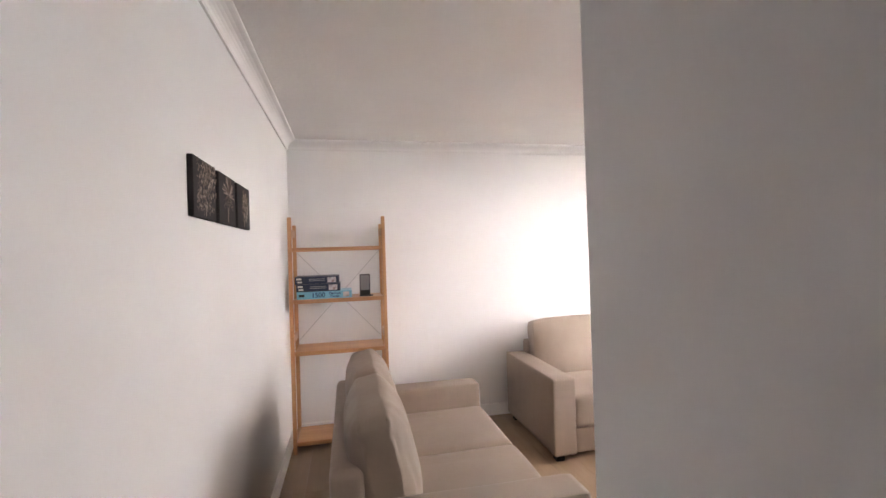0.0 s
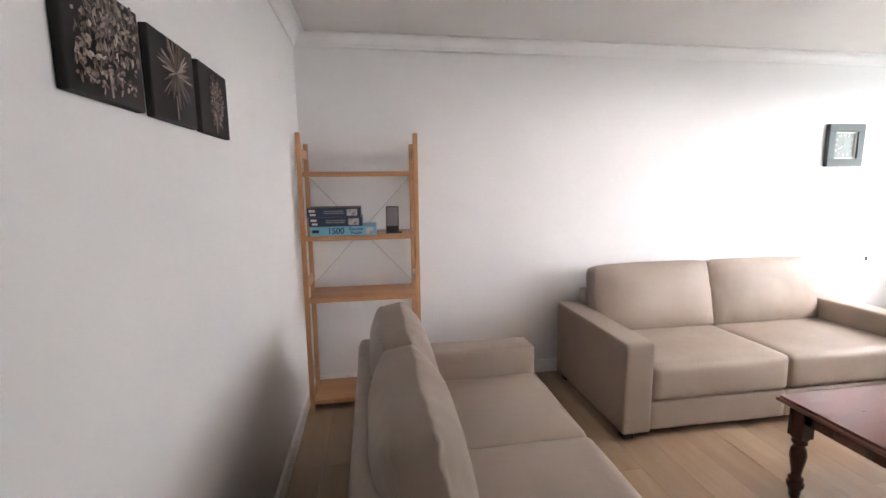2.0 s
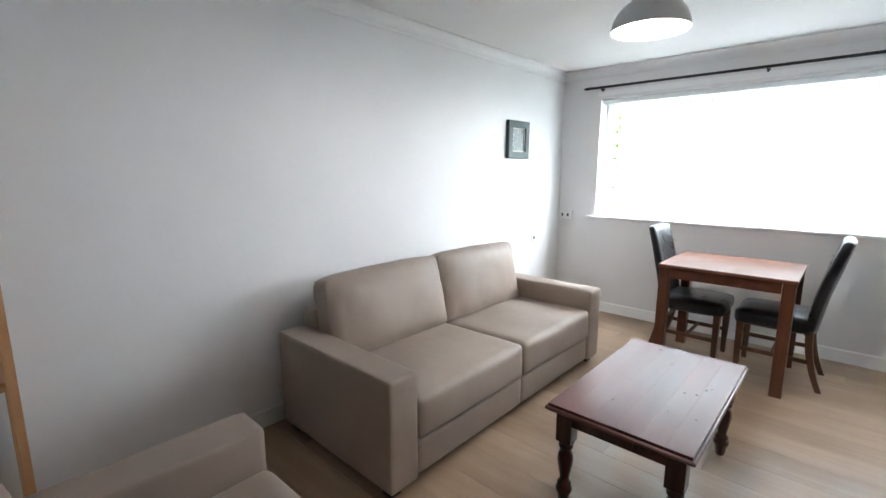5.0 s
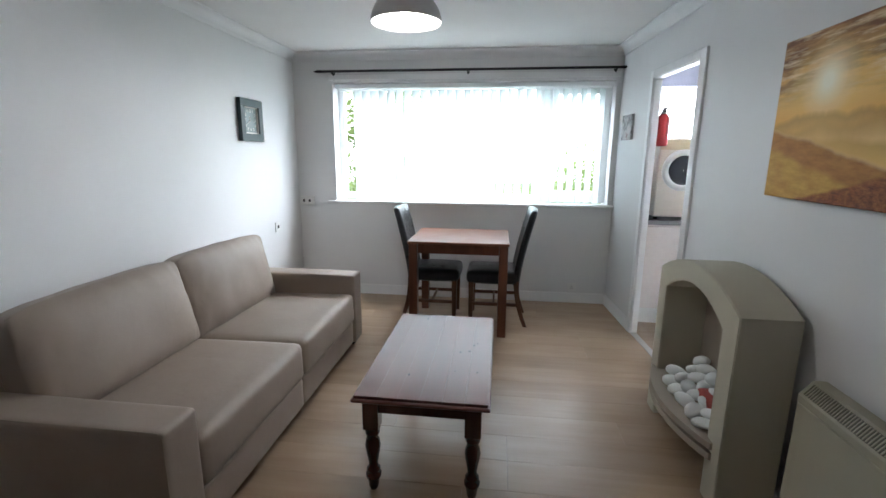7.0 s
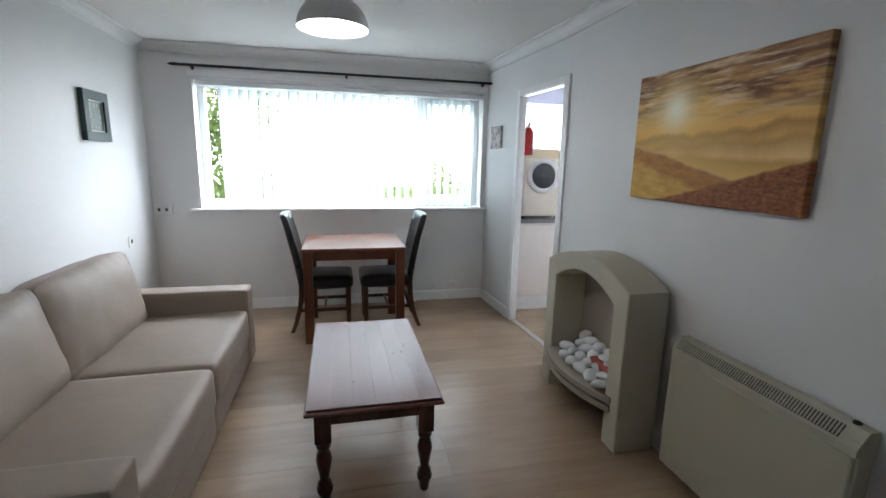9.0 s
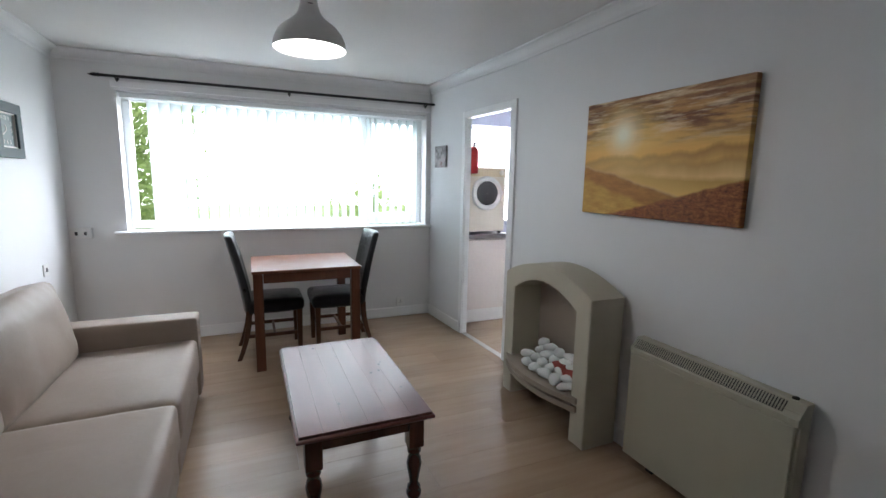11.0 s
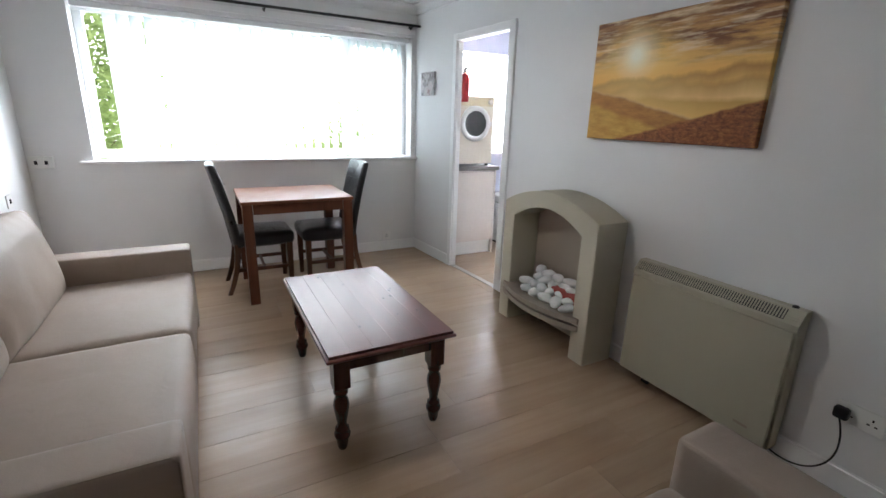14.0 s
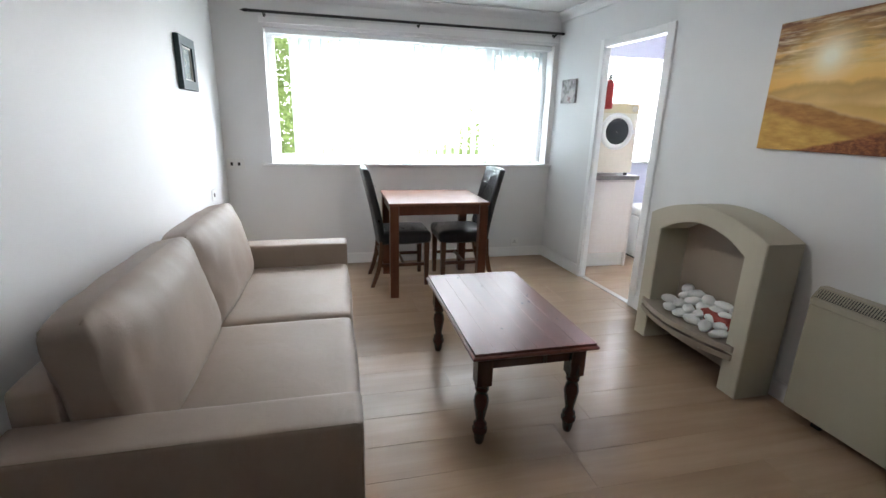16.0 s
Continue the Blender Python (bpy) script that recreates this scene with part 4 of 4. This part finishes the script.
for a, b, c, d in ((fi[0], fo[0], bo[0], bi[0]), (fo[-1], fi[-1], bi[-1], bo[-1])):
    bm.faces.new((a, b, c, d))
bmesh.ops.recalc_face_normals(bm, faces=bm.faces)
ed = [e for e in bm.edges if e.calc_face_angle(0) > 0.9 and min(v.co.y for v in e.verts) > FF - 0.001]
bmesh.ops.bevel(bm, geom=ed, offset=0.004, segments=2, affect='EDGES')
part("surround", bm, CREAM, fp, "cream painted arched surround")
part("back_panel", bx(IX0, IX1, FB, FB + 0.012, 0.0, 0.86), TAUPE_P, fp, "taupe back panel")


def hearth(z0, z1, bow, y0, inset=0.0):
    n = 16
    o = [(IX0 - 0.055 + inset + (IX1 - IX0 + 0.11 - 2 * inset) * i / n, FF + 0.012 + bow * (1 - (2 * i / n - 1) ** 2)) for i in range(n + 1)]
    bm = bmesh.new()
    lo = [bm.verts.new((x, y, z0)) for x, y in o] + [bm.verts.new((o[-1][0], y0, z0)), bm.verts.new((o[0][0], y0, z0))]
    hi = [bm.verts.new((v.co.x, v.co.y, z1)) for v in lo]
    bm.faces.new(lo)
    bm.faces.new(list(reversed(hi)))
    for i in range(len(lo)):
        j = (i + 1) % len(lo)
        bm.faces.new((lo[j], lo[i], hi[i], hi[j]))
    bmesh.ops.recalc_face_normals(bm, faces=bm.faces)
    return bm


part("hearth_tray", bx(IX0, IX1, FB + 0.012, FF + 0.0, 0.245, 0.272), TAUPE_P, fp)
part("hearth_front", hearth(0.243, 0.274, 0.085, FF + 0.001), TAUPE_P, fp, "curved taupe hearth shelf")
part("lower_rail", hearth(0.195, 0.226, 0.080, FF + 0.001), TAUPE_P, fp, "curved taupe lower rail")
part("control_strip", bx(2.36, 2.52, FF - 0.02, FF + 0.03, 0.17, 0.193, 0.003), WHITE, fp)

rnd = random.Random(5)
places = []
for row, (yy, n, zz) in enumerate(((1.175, 5, 0.0), (1.125, 6, 0.024), (1.075, 6, 0.056), (1.03, 5, 0.088), (1.00, 5, 0.04))):
    for i in range(n):
        places.append((2.265 + (i + 0.5 * (row % 2) + 0.15) * 0.46 / n * 1.05, yy + rnd.uniform(-0.015, 0.015), zz))
for x, y, z in places:
    a, b, c = rnd.uniform(0.040, 0.053), rnd.uniform(0.031, 0.038), rnd.uniform(0.023, 0.028)
    bm = bmesh.new()
    bmesh.ops.create_icosphere(bm, subdivisions=3, radius=1)
    for v in bm.verts:
        n = noise.noise(v.co * 1.3 + Vector((x * 40, y * 40, 0)))
        v.co = Vector((v.co.x * a, v.co.y * b, v.co.z * c)) * (1 + 0.14 * n)
    tilt = rnd.uniform(-18, 18)
    ob = part("pebble", bm, STONE, None, smooth=True, m=pose(x, y, 0.274 + z + c * 0.98, tilt, rnd.uniform(-15, 15), rnd.uniform(0, 180)))
    tagged(ob, "smooth white pebble lying on the hearth shelf", "pebble", "pebbles on the hearth")
bm = cushion(0.24, 0.12, 0.06, 0.025, (0, 0, 0.008), 0.012, 9)
tagged(part("ember_bed", bm, EMBER, None, smooth=True, m=pose(2.38, 1.075, 0.274 + 0.056)), "dull red ember bed under the pebbles", "ember bed")

# ---- storage heater ----
ht = thing("storage_heater", pose(1.590, S + 0.004, 0), "beige metal panel heater with a black grille along its top", "heater")
HX = 0.386
part("body", bx(-HX, HX, 0.012, 0.082, 0.045, 0.648, 0.006), HEAT, ht)
part("front_panel", bx(-HX + 0.010, HX, 0.083, 0.096, 0.045, 0.594, 0.005), HEAT, ht)
bm = bmesh.new()
top = [(0.012, 0.649), (0.012, 0.676), (0.055, 0.676), (0.096, 0.623), (0.096, 0.597), (0.083, 0.597)]
a = [bm.verts.new((-HX, y, z)) for y, z in top]
b = [bm.verts.new((HX, y, z)) for y, z in top]
bm.faces.new(a)
bm.faces.new(list(reversed(b)))
for i in range(len(top)):
    j = (i + 1) % len(top)
    bm.faces.new((a[j], a[i], b[i], b[j]))
bmesh.ops.recalc_face_normals(bm, faces=bm.faces)
part("top_cover", bm, HEAT, ht)
slope = math.degrees(math.atan2(0.053, 0.041))
gm = pose(0, 0.0757, 0.6498, -slope)
gr_ = part("grille", bx(-HX + 0.060, HX - 0.012, -0.023, 0.023, -0.001, 0.0012), DARK, ht, "dark grille", m=gm)
bar_me = finish(bx(-0.0026, 0.0026, -0.022, 0.022, 0, 0.0045), HEAT)
for i in range(62):
    part("grille_bar", bar_me, None, gr_, m=pose(-HX + 0.066 + i * (2 * HX - 0.084) / 61, 0, 0))
part("dial", lathe([(0.012, 0), (0.012, 0.006), (0.009, 0.008)], 16), DARK, ht, m=pose(-HX + 0.05, 0.035, 0.676), smooth=True)
part("label_bar", bx(-0.30, -0.24, 0.096, 0.0975, 0.10, 0.112), TAUPE_P, ht)
for x in (-HX + 0.14, HX - 0.14):
    part("foot", bx(x - 0.02, x + 0.02, 0.015, 0.055, 0.0, 0.046), DARK, ht)

# ---- canvases on the south wall ----
cv = thing("canvas_picture", pose(2.016, S + 0.001, 1.585), "large canvas print of an amber sunset over hills", "picture")
part("canvas", bx(-0.474, 0.474, 0, 0.034, -0.306, 0.306, 0.004), SUNSET, cv)
cs = thing("canvas_picture", ASKEW @ pose(4.545, S + 0.001, 1.68), "small square canvas print of pale blossom beside the doorway", "picture")
part("canvas", bx(-0.12, 0.12, 0, 0.022, -0.105, 0.105, 0.003), BLOSSOM, cs)

# ---- kitchen, seen through the doorway ----
cab = thing("kitchen_cabinet", pose(4.30, 0.585, 0), "gloss white kitchen base cabinet with a recessed plinth", "cabinet")
part("body", bx(0.02, 0.50, -0.225, 0.29, 0.14, 0.878), GLOSSW, cab)
part("door", bx(0.0, 0.018, -0.223, 0.288, 0.145, 0.86, 0.002), GLOSSW, cab)
part("plinth", bx(0.035, 0.48, -0.225, 0.29, 0.0, 0.139), WHITE, cab)
part("side_panel", bx(0.0, 0.50, -0.243, -0.226, 0.0, 0.878), GLOSSW, cab)
wt = tagged(part("worktop", bx(4.275, W - 0.003, 0.325, 0.876, 0.879, 0.917, 0.003), GREYTOP), "grey laminate worktop on the cabinet", "worktop")
dr = thing("tumble_dryer", pose(4.33, 0.605, 0.918), "ivory compact tumble dryer standing on the worktop", "tumble dryer")
part("body", bx(0.0, 0.46, -0.215, 0.20, 0.025, 0.665, 0.008), IVORY, dr)
part("control_panel", bx(-0.006, -0.0003, -0.212, 0.197, 0.575, 0.655, 0.002), plain("beige_panel", (0.66, 0.55, 0.36), 0.4), dr)
part("knob", lathe([(0.026, 0), (0.024, 0.016), (0.012, 0.018)], 20), IVORY, dr, m=pose(-0.006, -0.16, 0.615, 0, -90, 0), smooth=True)
dd = part("door", lathe([(0.115, 0.004), (0.125, 0.018), (0.150, 0.022), (0.168, 0.012), (0.170, 0.0), (0.112, 0.0), (0.115, 0.004)], 40, caps=False), WHITE, dr, "round white door", m=pose(-0.001, 0.0, 0.41, 0, -90, 0), smooth=True)
part("door_window", lathe([(0.120, 0.012), (0.10, 0.008), (0.05, 0.005), (0.002, 0.004)], 32, caps=False), plain("smoked_glass", (0.018, 0.018, 0.019), 0.25), dd, smooth=True)
part("door_catch", bx(-0.022, -0.002, -0.182, -0.155, 0.39, 0.43, 0.004), WHITE, dr)
for y in (-0.18, 0.17):
    for x in (0.04, 0.42):
        part("foot", rod((x, y, 0), (x, y, 0.026), 0.018), BLACK, dr)

fe = thing("fire_extinguisher", ASKEW @ pose(4.10, 0.826, 1.515), "red fire extinguisher with a black valve on the kitchen wall", "fire extinguisher")
part("cylinder", lathe([(0.030, 0.0), (0.043, 0.006), (0.044, 0.02), (0.044, 0.19), (0.040, 0.215), (0.024, 0.235), (0.016, 0.24)], 28), RED, fe, smooth=True)
part("valve", lathe([(0.015, 0.24), (0.017, 0.262), (0.012, 0.272)], 16), STEEL, fe, smooth=True)
part("lever", bx(-0.05, 0.012, -0.009, 0.009, 0.270, 0.282, 0.003), BLACK, fe)
part("lever", bx(-0.045, 0.012, -0.008, 0.008, 0.252, 0.260, 0.002), BLACK, fe)
part("hose", tube([(0.015, 0, 0.258), (0.045, 0, 0.25), (0.056, 0, 0.22), (0.055, 0, 0.12)], 0.006), BLACK, fe, smooth=True)
part("wall_bracket", bx(-0.02, 0.02, 0.043, 0.0525, 0.06, 0.20), STEEL, fe)

lw = thing("low_unit", pose(4.64, -0.18, 0), "low white kitchen unit with a rounded lid under the window", "cabinet")
part("body", bx(-0.14, 0.165, -0.30, 0.27, 0.02, 0.46, 0.01), WHITE, lw)
part("lid", cushion(0.325, 0.60, 0.10, 0.03, (0, 0, 0.015), 0, 7), WHITE, lw, smooth=True, m=pose(0.002, -0.015, 0.51))
part("plinth", bx(-0.12, 0.16, -0.28, 0.25, 0, 0.02), DARK, lw)

w2 = structure("window_2", bx(GX, GX + 0.06, KY0, KY1, 1.0, 1.06, 0.006), UPVC, "white kitchen window with clear panes", "window")
bar(KY0, KY1, 1.99, 2.05, par=w2)
for y in (KY0, -0.35, KY1 - 0.06):
    bar(y, y + 0.06, 1.06, 1.99, par=w2)
for y0, y1 in ((KY0 + 0.06, -0.35), (-0.29, KY1 - 0.06)):
    pane = part("pane", bx(GX + 0.024, GX + 0.03, y0, y1, 1.06, 1.99), GLASS, w2)
    pane.visible_shadow = False
part("sill", bx(W - 0.03, GX, KY0 - 0.03, KY1 + 0.02, 0.995, 1.014, 0.006), TRIM, w2)
net = thing("net_curtain", pose(W + 0.08, 0, 0), "white gathered net curtain in the kitchen window", "curtain")
bm = bmesh.new()
prev = None
for i in range(161):
    y = KY0 + 0.03 + (KY1 - KY0 - 0.06) * i / 160
    x = 0.012 * math.sin(i * 0.75) + 0.005 * math.sin(i * 0.31)
    cur = [bm.verts.new((x * (0.6 + 0.4 * k), y, 2.02 - 0.98 * k)) for k in (0, 0.5, 1)]
    if prev:
        for a in range(2):
            bm.faces.new((prev[a], cur[a], cur[a + 1], prev[a + 1]))
    prev = cur
part("cloth", bm, NET, net, smooth=True)
part("wire", rod((0, KY0 + 0.01, 2.02), (0, KY1 - 0.01, 2.02), 0.004), WHITE, net)

# ---- outdoors ----
gz = -2.8
structure("ground", bx(W + 0.4, 900, -700, 700, gz - 0.3, gz), GRASS, "grass ground outside the window", "ground")


# bright overcast sky closing the view
bm = bmesh.new()
ring = [(70 * math.cos(radians(a)), 70 * math.sin(radians(a))) for a in range(-80, 81, 8)]
lo, hi = ([bm.verts.new((W + x, 2.0 + y, z)) for x, y in ring] for z in (gz, 48.0))
for i in range(len(ring) - 1):
    bm.faces.new((lo[i], lo[i + 1], hi[i + 1], hi[i]))
structure("backdrop", bm, glowing("overcast_sky", (0.94, 0.98, 1.0), SKY_GLOW), "plain white overcast sky beyond the garden", "sky")


def leafy(name, cx, cy, rx, ry, z0, z1, n, seed, label, category):
    rnd = random.Random(seed)
    t = thing(name, pose(cx, cy, gz), label, category)
    part("trunk", lathe([(0.16, 0), (0.12, 0.6), (0.10, (z0 - gz) + 0.4), (0.05, (z1 - gz) * 0.7)], 10), CHAIRLEG, t, smooth=True)
    for i in range(6):
        a = i * 1.05
        h = (z0 - gz) + 0.2 * i
        part("limb", rod((0, 0, h), (rx * 0.6 * math.cos(a), ry * 0.6 * math.sin(a), h + 0.9), 0.045, 7, 0.015), CHAIRLEG, t)
    verts, faces = [], []
    clumps = [(rnd.gauss(0, rx * 0.5), rnd.gauss(0, ry * 0.5), rnd.uniform(z0, z1) - gz) for _ in range(60)]
    for i in range(n):
        c = rnd.choice(clumps)
        p = Vector((c[0] + rnd.gauss(0, 0.22), c[1] + rnd.gauss(0, 0.22), c[2] + rnd.gauss(0, 0.22)))
        q = Euler((rnd.uniform(0, 6), rnd.uniform(0, 6), rnd.uniform(0, 6))).to_matrix()
        s = rnd.uniform(0.03, 0.06)
        k = len(verts)
        verts += [p + q @ Vector(v) * s for v in ((0, -1, 0), (0.5, 0, 0.12), (0, 1.1, 0), (-0.5, 0, 0.12))]
        faces.append((k, k + 1, k + 2, k + 3))
    me = bpy.data.meshes.new("leaves")
    me.from_pydata([tuple(v) for v in verts], [], faces)
    me.materials.append(LEAF)
    tagged(part("crown", me, None, t), kind="stuff")
    return t


leafy("garden_tree", 8.0, 4.05, 0.8, 0.62, -1.4, 2.6, 9000, 3, "bushy green garden tree with small leaves", "tree")
leafy("garden_tree", 9.0, 0.7, 0.9, 0.8, -1.8, 1.45, 6000, 8, "low green garden tree with small leaves", "tree")
leafy("garden_tree", 10.5, 2.6, 0.9, 1.0, -2.0, 0.35, 3500, 13, "low green garden tree with small leaves", "tree")

# ---- floor planks ----
PW = 0.20


def plank_mesh(length):
    bm = bx(-PW / 2 + 0.0004, PW / 2 - 0.0004, 0.0004, length - 0.0004, -0.008, 0.0)
    e = [e for e in bm.edges if all(v.co.z > -0.001 for v in e.verts)]
    bmesh.ops.bevel(bm, geom=e, offset=0.0008, segments=1, affect='EDGES')
    return finish(bm, OAK)


PLANKS = {}
rnd = random.Random(11)
x = 1.914 - PW * 11 - PW / 2
while x < W + PW / 2:
    xc = x
    y = -1.68 + rnd.choice((-0.9, -0.5, -0.2, -1.1))
    while y < N:
        a, b = max(y, -1.68), min(y + 1.2, N)
        if b - a > 0.05:
            ln = round(b - a, 2)
            if ln not in PLANKS:
                PLANKS[ln] = plank_mesh(ln)
            if xc > L - PW / 2:
                part("plank", PLANKS[ln], None, floor, m=pose(xc, a, 0))
        y += 1.2
    x += PW
